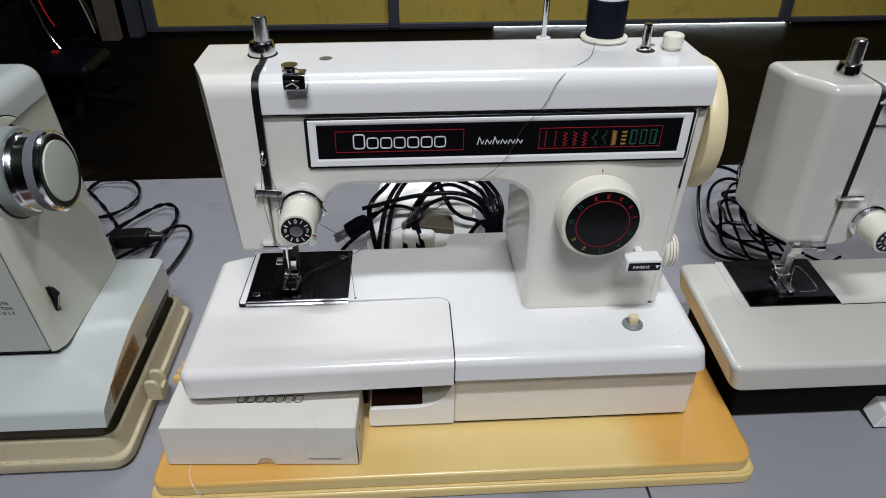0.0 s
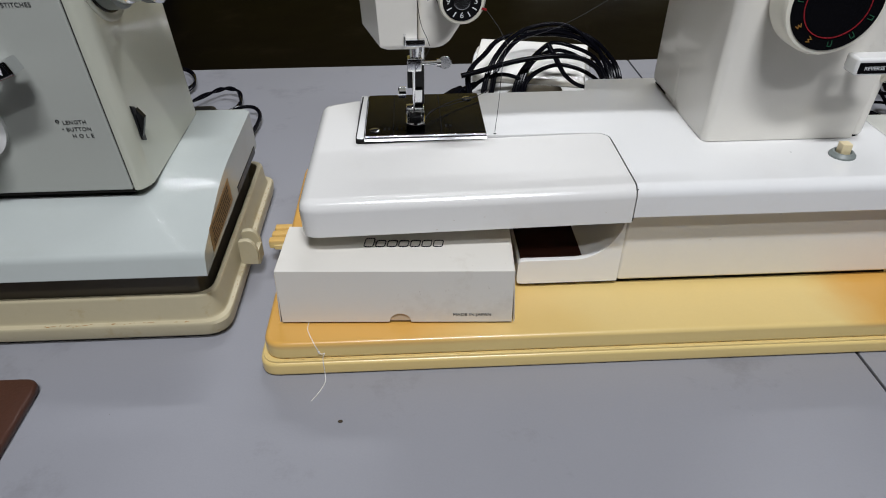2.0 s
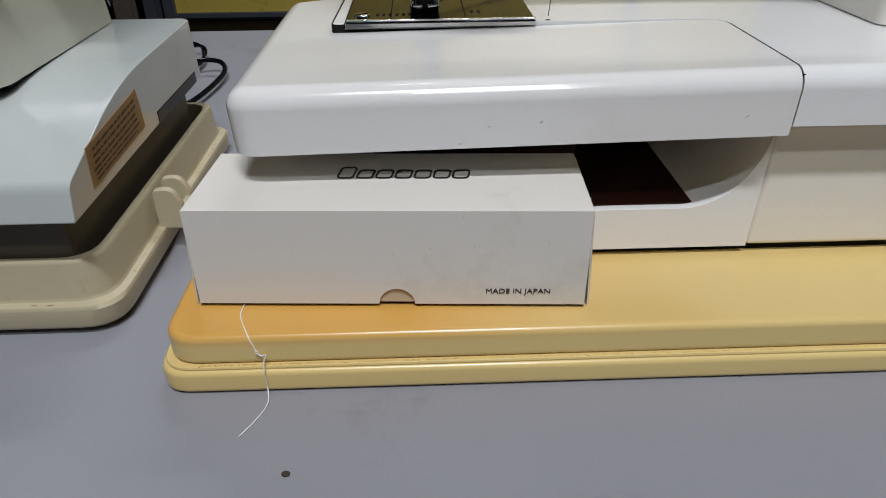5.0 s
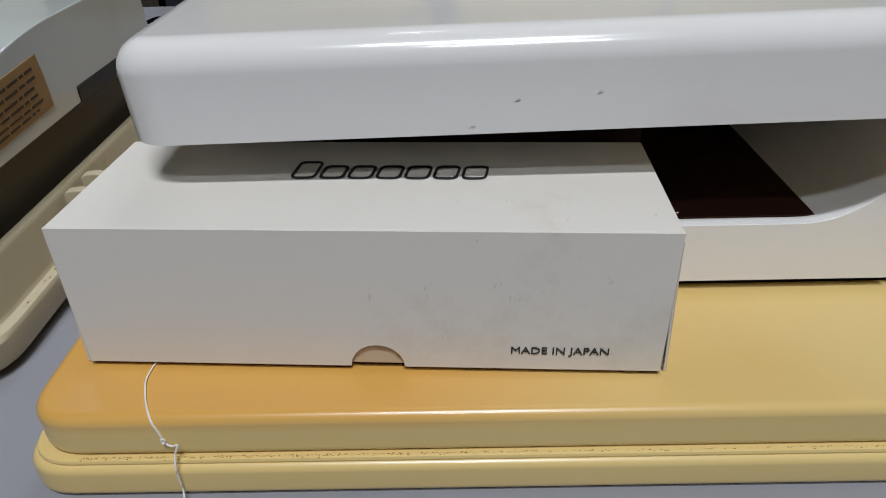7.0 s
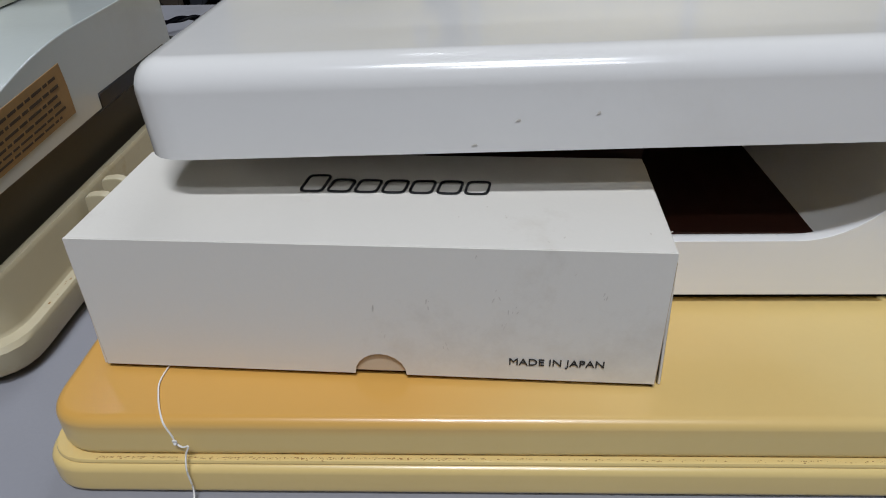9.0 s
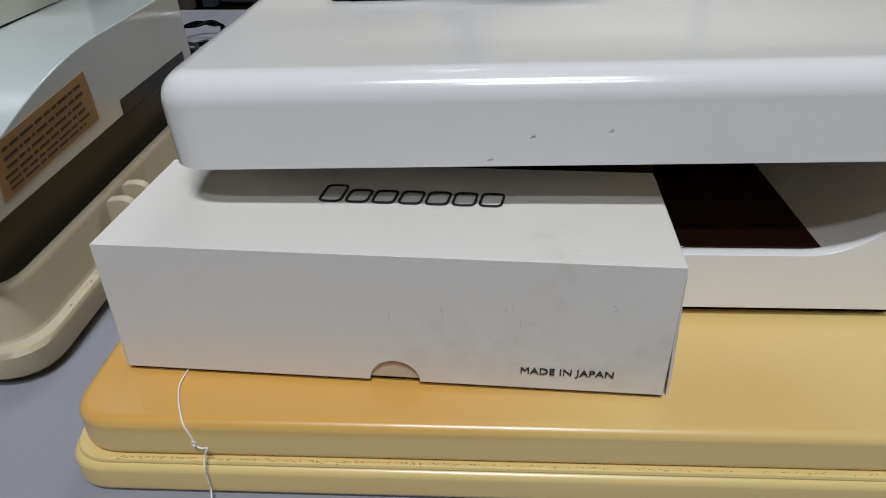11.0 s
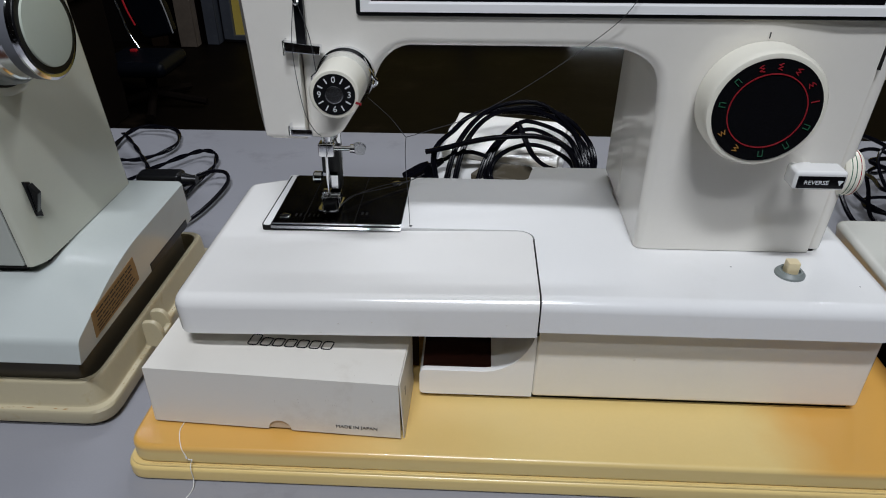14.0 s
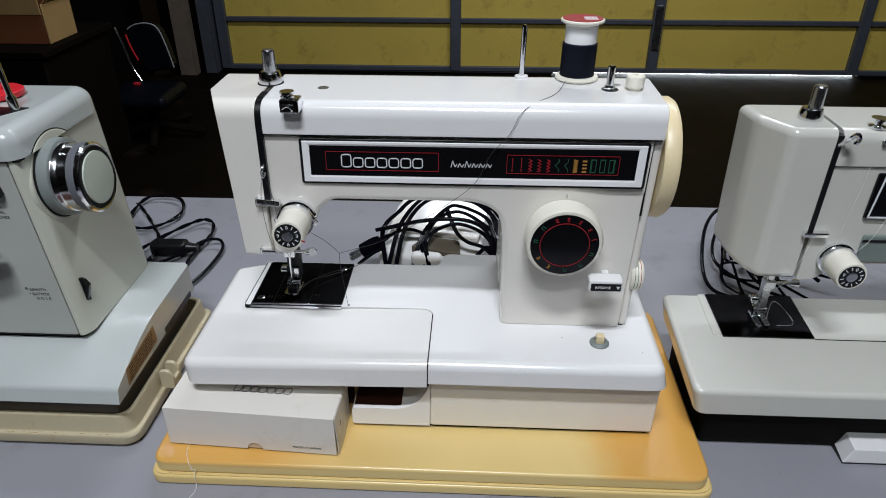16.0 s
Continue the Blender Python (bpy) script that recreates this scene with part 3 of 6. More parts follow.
bed = prism([(-0.1226, 0.4853, 0.003), (0.0370, 0.4853, 0.004), (0.0434, 0.4798, 0.006), (0.0434, 0.4105, 0), (0.2315, 0.4105, 0.012), (0.2315, 0.5800, 0.010), (0.0490, 0.5800, 0.006), (0.0440, 0.5580, 0.004), (-0.1226, 0.5580, 0.001)], "z", 0.8320, ZT, 0.0)
for v in bed.verts:
    if v.co.z > 0.85 and v.co.x > 0.2:
        v.co.x -= 0.0035
soften_edges = [e for e in bed.edges if all(v.co.z > 0.85 for v in e.verts) and (max(v.co.y for v in e.verts) < 0.4205 or min(v.co.x for v in e.verts) > 0.215)]
bmesh.ops.bevel(bed, geom=soften_edges, offset=0.0072, segments=7, profile=0.5, affect="EDGES", clamp_overlap=False)
part("bed", bed, WHITE_PLASTIC, M, angle=30)
part("free_arm", rbox(-0.1222, 0.044, 0.4870, 0.5570, 0.8125, 0.8299, 0.002, 2), WHITE, M)
part("bed_joint", rbox(0.0418, 0.0440, 0.4125, 0.4795, 0.828, 0.8500, 0, 1), GAP, M)
part("bed_joint", rbox(-0.1215, -0.0340, 0.4842, 0.4858, 0.828, 0.8498, 0, 1), GAP, M)
chips = bmesh.new()
for x, z, a, b in ((-0.0452, 0.8380, 0.0005, 0.0004), (-0.0632, 0.8368, 0.0006, 0.0003), (-0.0730, 0.8310, 0.0007, 0.0002), (0.026, 0.8370, 0.0005, 0.0003)):
    slab(chips, [(x - a, 0.4097, z - b), (x + a, 0.4097, z - b * 0.3), (x + a * 0.7, 0.4097, z + b), (x - a * 0.4, 0.4097, z + b * 0.4)], (0, -1, 0), 0.00012)
for x, z in ((0.132, 0.8315), (0.099, 0.8070)):
    slab(chips, [(x - 0.0008, 0.4212 if z < 0.83 else 0.4102, z - 0.0003), (x + 0.0006, 0.4212 if z < 0.83 else 0.4102, z - 0.0003), (x + 0.0008, 0.4212 if z < 0.83 else 0.4102, z + 0.0004), (x - 0.0004, 0.4212 if z < 0.83 else 0.4102, z + 0.0002)], (0, -1, 0), 0.0002)
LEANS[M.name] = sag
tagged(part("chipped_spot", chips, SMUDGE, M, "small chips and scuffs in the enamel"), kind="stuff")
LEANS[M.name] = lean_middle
for x, y in ((0.150, 0.449), (0.212, 0.432), (-0.0315, 0.4875)):
    dots = bmesh.new()
    bmesh.ops.create_circle(dots, cap_ends=True, segments=8, radius=0.00045 if y < 0.48 else 0.0011, matrix=Matrix.Translation((x, y, ZT + 0.0002)))
    part("pin_hole", dots, PRINT_BLACK, M)

# needle plate
sp = prism([(-0.1172, 0.4835, 0.001), (-0.0372, 0.4835, 0.001), (-0.0372, 0.5560, 0.002), (-0.1172, 0.5560, 0.002)], "z", ZT - 0.001, ZT + 0.0012, 0.0005, 2)
plate = part("needle_plate", sp, PLATE, M, "polished steel needle plate")
edge = prism([(0.4822, ZT - 0.0008, 0), (0.4850, ZT + 0.0017, 0.0004), (0.4862, ZT + 0.0017, 0), (0.4862, ZT - 0.0008, 0)], "x", -0.1172, -0.0372)
part("chrome_edge", edge, CHROME, plate)
marks = bmesh.new()
for x in (-0.0985, -0.0665):
    slab(marks, [(x - 0.00025, 0.487, ZT + 0.0012), (x + 0.00025, 0.487, ZT + 0.0012), (x + 0.00025, 0.5550, ZT + 0.0012), (x - 0.00025, 0.5550, ZT + 0.0012)], (0, 0, 1), 0.0001)
for k in range(6):
    x = -0.105 + 0.0028 * k
    slab(marks, [(x, 0.4945, ZT + 0.0012), (x + 0.0012, 0.4945, ZT + 0.0012), (x + 0.0012, 0.4985, ZT + 0.0012), (x, 0.4985, ZT + 0.0012)], (0, 0, 1), 0.0001)
for x in (-0.064, -0.061):
    slab(marks, [(x, 0.498, ZT + 0.0012), (x + 0.0015, 0.498, ZT + 0.0012), (x + 0.0015, 0.502, ZT + 0.0012), (x, 0.502, ZT + 0.0012)], (0, 0, 1), 0.0001)
part("plate_joint", marks, GAP, plate)
for x, y in ((-0.111, 0.4945), (-0.046, 0.545)):
    screw = lathe([(0.0034, 0), (0.0034, 0.0005), (0.0028, 0.0009)], (x, y, ZT + 0.0012), seg=20)
    s = part("screw", screw, CHROME, plate)
    slot = rbox(-0.0027, 0.0027, -0.0004, 0.0004, 0, 0.0002, 0, 1)
    bmesh.ops.rotate(slot, verts=slot.verts, matrix=Matrix.Rotation(0.4, 3, "Z"))
    bmesh.ops.translate(slot, verts=slot.verts, vec=(x, y, ZT + 0.0021))
    part("screw_slot", slot, GAP, s)
part("plate_insert", prism([(-0.1229, 0.4848, 0.0045), (-0.1180, 0.4848, 0.001), (-0.1180, 0.5560, 0.001), (-0.1212, 0.5560, 0.002)], "z", ZT - 0.001, ZT + 0.0004, 0.0003, 1), WHITE_PLASTIC, M)
part("slot_gap", prism([(-0.1235, 0.4843, 0.005), (-0.1175, 0.4843, 0.001), (-0.1175, 0.5565, 0), (-0.1221, 0.5565, 0)], "z", ZT - 0.0052, ZT + 0.0001, 0), GAP, M)

# pillar, arm and head in one casting, seen from the front
outline = [(-0.0825, 0.9200, 0), (-0.0670, 0.9190, 0.009), (-0.0490, 0.9470, 0.004), (-0.0420, 0.9620, 0.006), (-0.0330, 0.9690, 0.007), (0.0760, 0.9690, 0.012), (0.0935, 0.9600, 0.012), (0.0965, 0.9380, 0.006), (0.1000, 0.8525, 0), (0.1978, 0.8525, 0), (0.1978, 1.0215, 0), (-0.0825, 1.0215, 0)]
body = prism(outline, "y", FY, 0.5340, 0.0, corner=6)
rim = [e for e in body.edges if all(abs(v.co.y - FY) < 1e-5 for v in e.verts) and min(v.co.z for v in e.verts) < 1.02 and max(v.co.x for v in e.verts) < 0.19 and not all(v.co.z < 0.853 for v in e.verts)]
bmesh.ops.bevel(body, geom=rim, offset=0.0062, segments=6, profile=0.5, affect="EDGES", clamp_overlap=True)
for v in body.verts:
    if v.co.z < 0.95 and v.co.x > 0.09:
        v.co.y += (0.95 - v.co.z) * 0.085
part("arm_body", body, WHITE, M, angle=30)
part("pillar_back", rbox(0.0985, 0.1975, 0.52, 0.5735, 0.8525, 1.0000, 0.006, 3), WHITE, M)
side = rbox(0.1984, 0.2052, FY + 0.0015, 0.5735, 0.8528, 1.0210, 0.0025, 3)
for v in side.verts:
    if v.co.z < 0.95 and v.co.y < 0.47:
        v.co.y += (0.95 - v.co.z) * 0.085
part("side_cover", side, WHITE, M)
part("side_joint", rbox(0.1974, 0.1988, FY + 0.002, 0.5, 0.96, 1.0205, 0, 1), GAP, M)
part("foot_joint", prism([(0.1012, 0.4688, 0.008), (0.2035, 0.4688, 0.003), (0.2035, 0.57, 0), (0.1012, 0.57, 0)], "z", ZT + 0.0001, 0.8530), GAP, M)
# top cover, front edge well rounded
cover_profile = [(0.4548, 1.0222, 0.001), (0.4548, 1.0455, 0.0125), (0.5345, 1.0455, 0.010), (0.5355, 1.0222, 0.001)]
part("top_cover", prism(cover_profile, "x", -0.0782, 0.2040, 0.0035, 4, 8, 40), WHITE_PLASTIC, M, angle=30)
part("cover_joint", rbox(-0.0780, 0.2030, 0.4570, 0.53, 1.0209, 1.0224, 0, 1), GAP, M)
# face cover with a chamfered corner
face = prism([(0.4558, 0.9200, 0.004), (0.4558, 1.0455, 0.0125), (0.5345, 1.0455, 0.010), (0.5345, 0.9200, 0.004)], "x", -0.1230, -0.0828, 0.0, corner=6)
cut(face, (-0.1035, 0.4558, 0.92), (-0.93, -0.37, -0.055))
cut(face, (-0.1140, 0.50, 0.92), (-1, 0, -0.07))
cut(face, (-0.1100, 0.50, 0.9255), (-0.45, 0, -0.9))
soften(face, 0.0034, 4, 20)
part("face_cover", face, WHITE, M, angle=32)
slot_line = [(0.4546, 0.9710, 0), (0.4546, 1.0300, 0), (0.4560, 1.0385, 0.003), (0.4610, 1.0440, 0.003), (0.4680, 1.0459, 0.002), (0.4800, 1.0459, 0), (0.4800, 1.0420, 0), (0.4660, 1.0420, 0), (0.4590, 1.0360, 0), (0.4575, 1.0200, 0), (0.4575, 0.9710, 0)]
part("lever_slot", prism(slot_line, "x", -0.0828, -0.0782), BLACK, M, "black take-up lever slot")
part("lever_seam", rbox(-0.0812, -0.0806, 0.48, 0.495, 1.0454, 1.0458, 0, 1), GAP, M)

# thread path hardware
lever_post = part("pressure_collar", lathe([(0.0088, 0), (0.0088, 0.004), (0.0075, 0.0085), (0.006, 0.009)], (-0.0825, 0.5030, 1.0455), seg=28), CHROME, M)
part("pressure_pin", lathe([(0.0050, 0), (0.0047, 0.0155), (0.0040, 0.0165)], (-0.0820, 0.5030, 1.0540), seg=24), DULL_CHROME, M)
part("collar_hole", lathe([(0.0098, 0), (0.0098, 0.0006)], (-0.0825, 0.5030, 1.0453), seg=28), GAP, M)
gb = rbox(-0.0620, -0.0485, 0.4470, 0.4600, 1.0405, 1.0500, 0.0012, 2)
guide = part("thread_guide", gb, CHROME, M)
part("guide_disc", lathe([(0.0048, 0), (0.0048, 0.0016), (0.0030, 0.0018), (0.0030, 0.0032), (0.0050, 0.0034), (0.0050, 0.0052)], (-0.0585, 0.4580, 1.0480), seg=24), CHROME, guide)
part("guide_slot", rbox(-0.0605, -0.0520, 0.4465, 0.4471, 1.0425, 1.0470, 0.0004, 1), BLACK, guide)
part("guide_hook", tube([(-0.0600, 0.4462, 1.0440), (-0.0560, 0.4452, 1.0462), (-0.0530, 0.4455, 1.0440), (-0.0535, 0.4465, 1.0425)], 0.0007, 6), CHROME, guide)
part("oil_hole", lathe([(0.0042, 0), (0.0042, 0.0003)], (-0.0405, 0.4920, 1.0454), seg=20), DULL_CHROME, M)
part("take_up_lever", tube([(-0.0805, 0.4560, 0.9990), (-0.0808, 0.4520, 0.9970), (-0.0818, 0.4515, 0.9930), (-0.0806, 0.4520, 0.9900), (-0.0800, 0.4540, 0.9930)], 0.0009, 8), CHROME, M)
part("thread_bar", prism([(-0.0885, 0.9675, 0), (-0.0710, 0.9660, 0), (-0.0705, 0.9705, 0.001), (-0.0885, 0.9725, 0.001)], "y", 0.4515, 0.4560, 0.0006, 2), CHROME, M)
part("thread_bar_lip", rbox(-0.0890, -0.0878, 0.4500, 0.4560, 0.9660, 0.9735, 0.0004, 1), CHROME, M)
part("lower_thread_guide", rbox(-0.0895, -0.0785, 0.4520, 0.4562, 0.9235, 0.9275, 0.0008, 2), CHROME, M)
part("lower_thread_guide", rbox(-0.0905, -0.0893, 0.4505, 0.4562, 0.9245, 0.9300, 0.0004, 1), CHROME, M)

# tension dial
TX, TZ = -0.0605, 0.9545
part("tension_seat", lathe([(0.0142, 0.0), (0.0142, -0.0035), (0.0120, -0.0045), (0.0120, -0.0070), (0.0138, -0.0078), (0.0138, -0.0095)], (TX + 0.0006, FY, TZ + 0.0006), "y", 40), CHROME, M)
knob = part("tension_dial", lathe([(0.0118, -0.0085), (0.0124, -0.0105), (0.0120, -0.0290), (0.0112, -0.0302), (0.0098, -0.0304)], (TX, FY, TZ), "y", 40), IVORY, M, "ivory tension dial with a black number ring")
kf = FY - 0.0306
part("number_ring", lathe([(0.0098, 0.001), (0.0098, 0), (0.0040, 0)], (TX, kf, TZ), "y", 36), BLACK, knob)
part("dial_screw", lathe([(0.0042, 0.001), (0.0042, -0.0004), (0.0036, -0.0007)], (TX, kf, TZ), "y", 24), DULL_CHROME, knob)
for ch, a in (("0", 90), ("3", 0), ("6", -90), ("9", 180)):
    lettering("dial_number", ch, 0.0042, front(TX + 0.0070 * math.cos(radians(a)), kf - 0.0003, TZ + 0.0070 * math.sin(radians(a))), PRINT_WHITE, knob)
ticks = bmesh.new()
for a in (30, 60, 120, 150, 210, 240, 300, 330):
    c, s = math.cos(radians(a)), math.sin(radians(a))
    stroke(ticks, [(TX + 0.0062 * c, TZ + 0.0062 * s), (TX + 0.0085 * c, TZ + 0.0085 * s)], 0.0006, kf - 0.0001)
part("dial_tick", ticks, PRINT_WHITE, knob)
red = bmesh.new()
stroke(red, [(TX + 0.0102, TZ - 0.0036), (TX + 0.0122, TZ - 0.0042)], 0.0011, kf - 0.0003)
part("dial_pointer", red, RED, knob)
part("check_spring", tube([(TX - 0.012, FY - 0.006, TZ + 0.004), (TX - 0.0155, FY - 0.007, TZ + 0.001), (TX - 0.0150, FY - 0.006, TZ - 0.004), (TX - 0.0165, FY - 0.005, TZ - 0.006)], 0.0005, 6), CHROME, M)
part("check_spring", tube([(TX + 0.010, FY - 0.005, TZ + 0.010), (TX + 0.0145, FY - 0.006, TZ + 0.002), (TX + 0.0165, FY - 0.006, TZ - 0.001), (TX + 0.0145, FY - 0.005, TZ - 0.004)], 0.0008, 6), CHROME, M)

# brand panel
part("panel_outline", prism([(-0.0535, 0.9838, 0.0025), (0.1960, 0.9838, 0.0025), (0.1960, 1.0192, 0.0025), (-0.0535, 1.0192, 0.0025)], "y", 0.4566, 0.4590, 0.0003, 1), BLACK, M)


def bezel_ring(outer, inner, yo, yi, yb):
    bm = bmesh.new()
    def rect(r, y):
        x0, x1, z0, z1 = r
        return [bm.verts.new(p) for p in ((x0, y, z0), (x1, y, z0), (x1, y, z1), (x0, y, z1))]
    back_o = rect(outer, yb)
    front_o = rect((outer[0] + 0.0006, outer[1] - 0.0006, outer[2] + 0.0006, outer[3] - 0.0006), yo)
    crest = rect((inner[0] - 0.0016, inner[1] + 0.0016, inner[2] - 0.0016, inner[3] + 0.0016), yo)
    low_i = rect(inner, yi)
    for a, b in ((back_o, front_o), (front_o, crest), (crest, low_i)):
        for k in range(4):
            bm.faces.new((a[k], a[(k + 1) % 4], b[(k + 1) % 4], b[k]))
    return bm


part("panel_bezel", bezel_ring((-0.0518, 0.1943, 0.9853, 1.0178), (-0.0459, 0.1878, 0.9912, 1.0140), 0.4556, 0.4562, 0.4588), BEZEL, M, angle=20)
panel = part("brand_panel", rbox(-0.0461, 0.1880, 0.4559, 0.4575, 0.9910, 1.0142, 0, 1), BLACK_GLOSS, M, "glossy black panel with coloured stitch marks")
PY = 0.45585
for x0, x1, z0, z1 in ((-0.0345, 0.0470, 0.9955, 1.0098), (0.0960, 0.1755, 0.9950, 1.0092)):
    frame_bm = bmesh.new()
    stroke(frame_bm, [(x0, z0), (x1, z0), (x1, z1), (x0, z1)], 0.00034, PY, closed=True)
    part("red_border", frame_bm, RED, panel)
mark = bmesh.new()
emblem(mark, -0.0238, 0.0365, 0.9980, 1.0076, PY, 7, 0.0008)
part("emblem", mark, PRINT_WHITE, panel, "white maker's mark as plain shapes")
mark = bmesh.new()
for k in range(6):
    x = 0.0560 + 0.0050 * k
    stroke(mark, [(x, 0.9990), (x + 0.0012, 1.0040 if k in (0, 2) else 1.0022), (x + 0.0030, 0.9992), (x + 0.0042, 1.0015)], 0.0005, PY)
part("script_mark", mark, PRINT_WHITE, panel)
for k in range(12):
    bm = bmesh.new()
    x = 0.1000 + 0.0064 * k
    if k < 2:
        for j in range(4):
            stroke(bm, [(x, 0.9968 + 0.0028 * j), (x, 0.9985 + 0.0028 * j)], 0.0006, PY)
        col = RED
    elif k < 5:
        stroke(bm, [(x + (0.0012 if j % 2 else -0.0012), 0.9965 + 0.0012 * j) for j in range(9)], 0.0005, PY)
        col = RED
    elif k < 7:
        stroke(bm, [(x + 0.001, 1.0065), (x + 0.001, 1.0045), (x - 0.0015, 1.0018), (x + 0.001, 0.9990), (x + 0.001, 0.9968)], 0.0004, PY)
        col = GREEN
    elif k < 8:
        stroke(bm, [(x + (0.0013 if j % 2 else -0.0013), 0.9965 + 0.0007 * j) for j in range(15)], 0.0007, PY)
        col = AMBER
    elif k < 9:
        for j in range(4):
            stroke(bm, [(x - 0.0012, 0.9972 + 0.0027 * j), (x + 0.0012, 0.9972 + 0.0027 * j)], 0.0012, PY)
        col = AMBER
    else:
        stroke(bm, [(x - 0.0018, 0.9968), (x + 0.0016, 0.9968), (x + 0.0016, 1.0065), (x - 0.0018, 1.0065)], 0.0005, PY, closed=True)
        if k != 10:
            stroke(bm, [(x + (-0.0018 if k == 9 else 0.0016), 0.9968), (x + (-0.0018 if k == 9 else 0.0016), 1.0065)], 0.0011, PY)
        col = GREEN
    part("stitch_mark", bm, col, panel)

# pattern dial
DX, DZ = 0.1412, 0.9460
dial = part("pattern_dial", lathe([(0.0278, -0.0005), (0.0278, -0.0030), (0.0288, -0.0040), (0.0286, -0.0165), (0.0272, -0.0192), (0.0250, -0.0197)], (DX, FY, DZ), "y", 120, knurl=0.006), IVORY, M, "ivory pattern dial with a black face and red ring")
df = FY - 0.0200
part("dial_face", lathe([(0.0250, 0.001), (0.0250, 0.0), (0.0001, 0.0)], (DX, df, DZ), "y", 64), BLACK_GLOSS, dial)
ring = bmesh.new()
ring_stroke(ring, DX, DZ, 0.0180, 0.00055, df - 0.0001, 56)
part("red_ring", ring, RED, dial)
for k, a in enumerate((110, 88, 64, 38, 14, -20, -52, -84, -118, -148, 172, 140)):
    c, s = math.cos(radians(a)), math.sin(radians(a))
    bm = bmesh.new()
    col = (RED, RED, RED, RED, RED, GREEN, GREEN, GREEN, AMBER, AMBER, GREEN, GREEN)[k]
    cx, cz = DX + 0.0213 * c, DZ + 0.0213 * s
    if k < 4 or k in (8, 9):
        pts = [(cx + c * 0.0008 * (j - 2) + (-s) * (0.0010 if j % 2 else -0.0010), cz + s * 0.0008 * (j - 2) + c * (0.0010 if j % 2 else -0.0010)) for j in range(5)]
    elif k == 4:
        pts = [(cx - c * 0.0018, cz - s * 0.0018), (cx + c * 0.0018, cz + s * 0.0018)]
    else:
        pts = [(cx - c * 0.0015 - s * 0.001, cz - s * 0.0015 + c * 0.001), (cx + c * 0.0015 - s * 0.001, cz + s * 0.0015 + c * 0.001), (cx + c * 0.0015 + s * 0.001, cz + s * 0.0015 - c * 0.001), (cx - c * 0.0012 + s * 0.001, cz - s * 0.0012 - c * 0.001)]
    stroke(bm, pts, 0.00038, df - 0.0001)
    part("dial_mark", bm, col, dial)
tick = bmesh.new()
stroke(tick, [(DX + 0.0005, DZ + 0.0292), (DX + 0.0005, DZ + 0.0318)], 0.0005, FY - 0.0001)
part("index_line", tick, PRINT_BLACK, M)

# reverse lever, length knob, push button
rev = part("reverse_lever", rbox(0.1630, 0.1885, 0.4365, 0.4490, 0.9060, 0.9162, 0.0018, 3), WHITE_PLASTIC, M)
part("lever_shank", rbox(0.176, 0.182, 0.4480, 0.4640, 0.9070, 0.9100, 0.0008, 1), WHITE_PLASTIC, M)
rlab = part("lever_label", rbox(0.1645, 0.1872, 0.4360, 0.4370, 0.9073, 0.9138, 0.0006, 2), BLACK_GLOSS, rev)
lettering("reverse_word", "REVERSE", 0.0030, front(0.1735, 0.4358, 0.91055), PRINT_WHITE, rev, stretch=1.05)
tri_bm = bmesh.new()
slab(tri_bm, [(0.1835, 0.4359, 0.9118), (0.1862, 0.4359, 0.9118), (0.1849, 0.4359, 0.9093), (0.1848, 0.4359, 0.9093)], (0, -1, 0))
part("reverse_arrow", tri_bm, PRINT_WHITE, rev)
wheel = part("length_knob", lathe([(0.0110, 0), (0.0128, 0.0015), (0.0128, 0.0080), (0.0115, 0.0095)], (0.2010, 0.4720, 0.9010), "x", 48, knurl=0.01), IVORY, M)
for dx, col in ((0.0022, GREEN), (0.0045, GREEN), (0.0068, RED)):
    part("knob_band", lathe([(0.01290, 0), (0.01290, 0.0004)], (0.2010 + dx, 0.4720, 0.9010), "x", 48), col, wheel)
part("button_ring", lathe([(0.0078, 0), (0.0078, 0.0012), (0.0062, 0.0030), (0.0050, 0.0030), (0.0048, 0.0012)], (0.1795, 0.4430, ZT), seg=28), GREY_PLASTIC, M)
part("push_button", prism([(0.1763, 0.4400, 0.001), (0.1827, 0.4400, 0.001), (0.1827, 0.4462, 0.001), (0.1763, 0.4462, 0.001)], "z", ZT, ZT + 0.0085, 0.0006, 2), CREAM, M)

# handwheel
part("handwheel", lathe([(0.030, 0.0), (0.0445, 0.0008), (0.0460, 0.0025), (0.0465, 0.0095), (0.0445, 0.0128), (0.0400, 0.0138), (0.0300, 0.0140), (0.0100, 0.0140)], (0.2060, 0.4990, 0.9920), "x", 72), CREAM, M, "yellowed cream handwheel")

# bobbin winder and spool pin
part("winder_slot", lathe([(0.0062, 0), (0.0062, 0.0003)], (0.1695, 0.4970, 1.0454), seg=24), BLACK, M)
part("winder_spindle", lathe([(0.0042, 0), (0.0042, 0.0015), (0.0030, 0.0030), (0.0028, 0.0165), (0.0022, 0.0175)], (0.1690, 0.4975, 1.0457), seg=20), CHROME, M)
part("winder_stop", lathe([(0.0050, 0), (0.0050, 0.0022), (0.0066, 0.0024), (0.0066, 0.0100), (0.0056, 0.0108), (0.0022, 0.0108), (0.0020, 0.0090)], (0.1870, 0.4975, 1.0455), seg=28), IVORY, M)
part("top_screw", lathe([(0.0026, 0), (0.0026, 0.0006)], (0.1765, 0.5080, 1.0454), seg=16), DULL_CHROME, M)
part("spool_pin_base", lathe([(0.0052, 0), (0.0050, 0.0014), (0.0030, 0.0020)], (0.1065, 0.5265, 1.0454), seg=24), WHITE_PLASTIC, M)
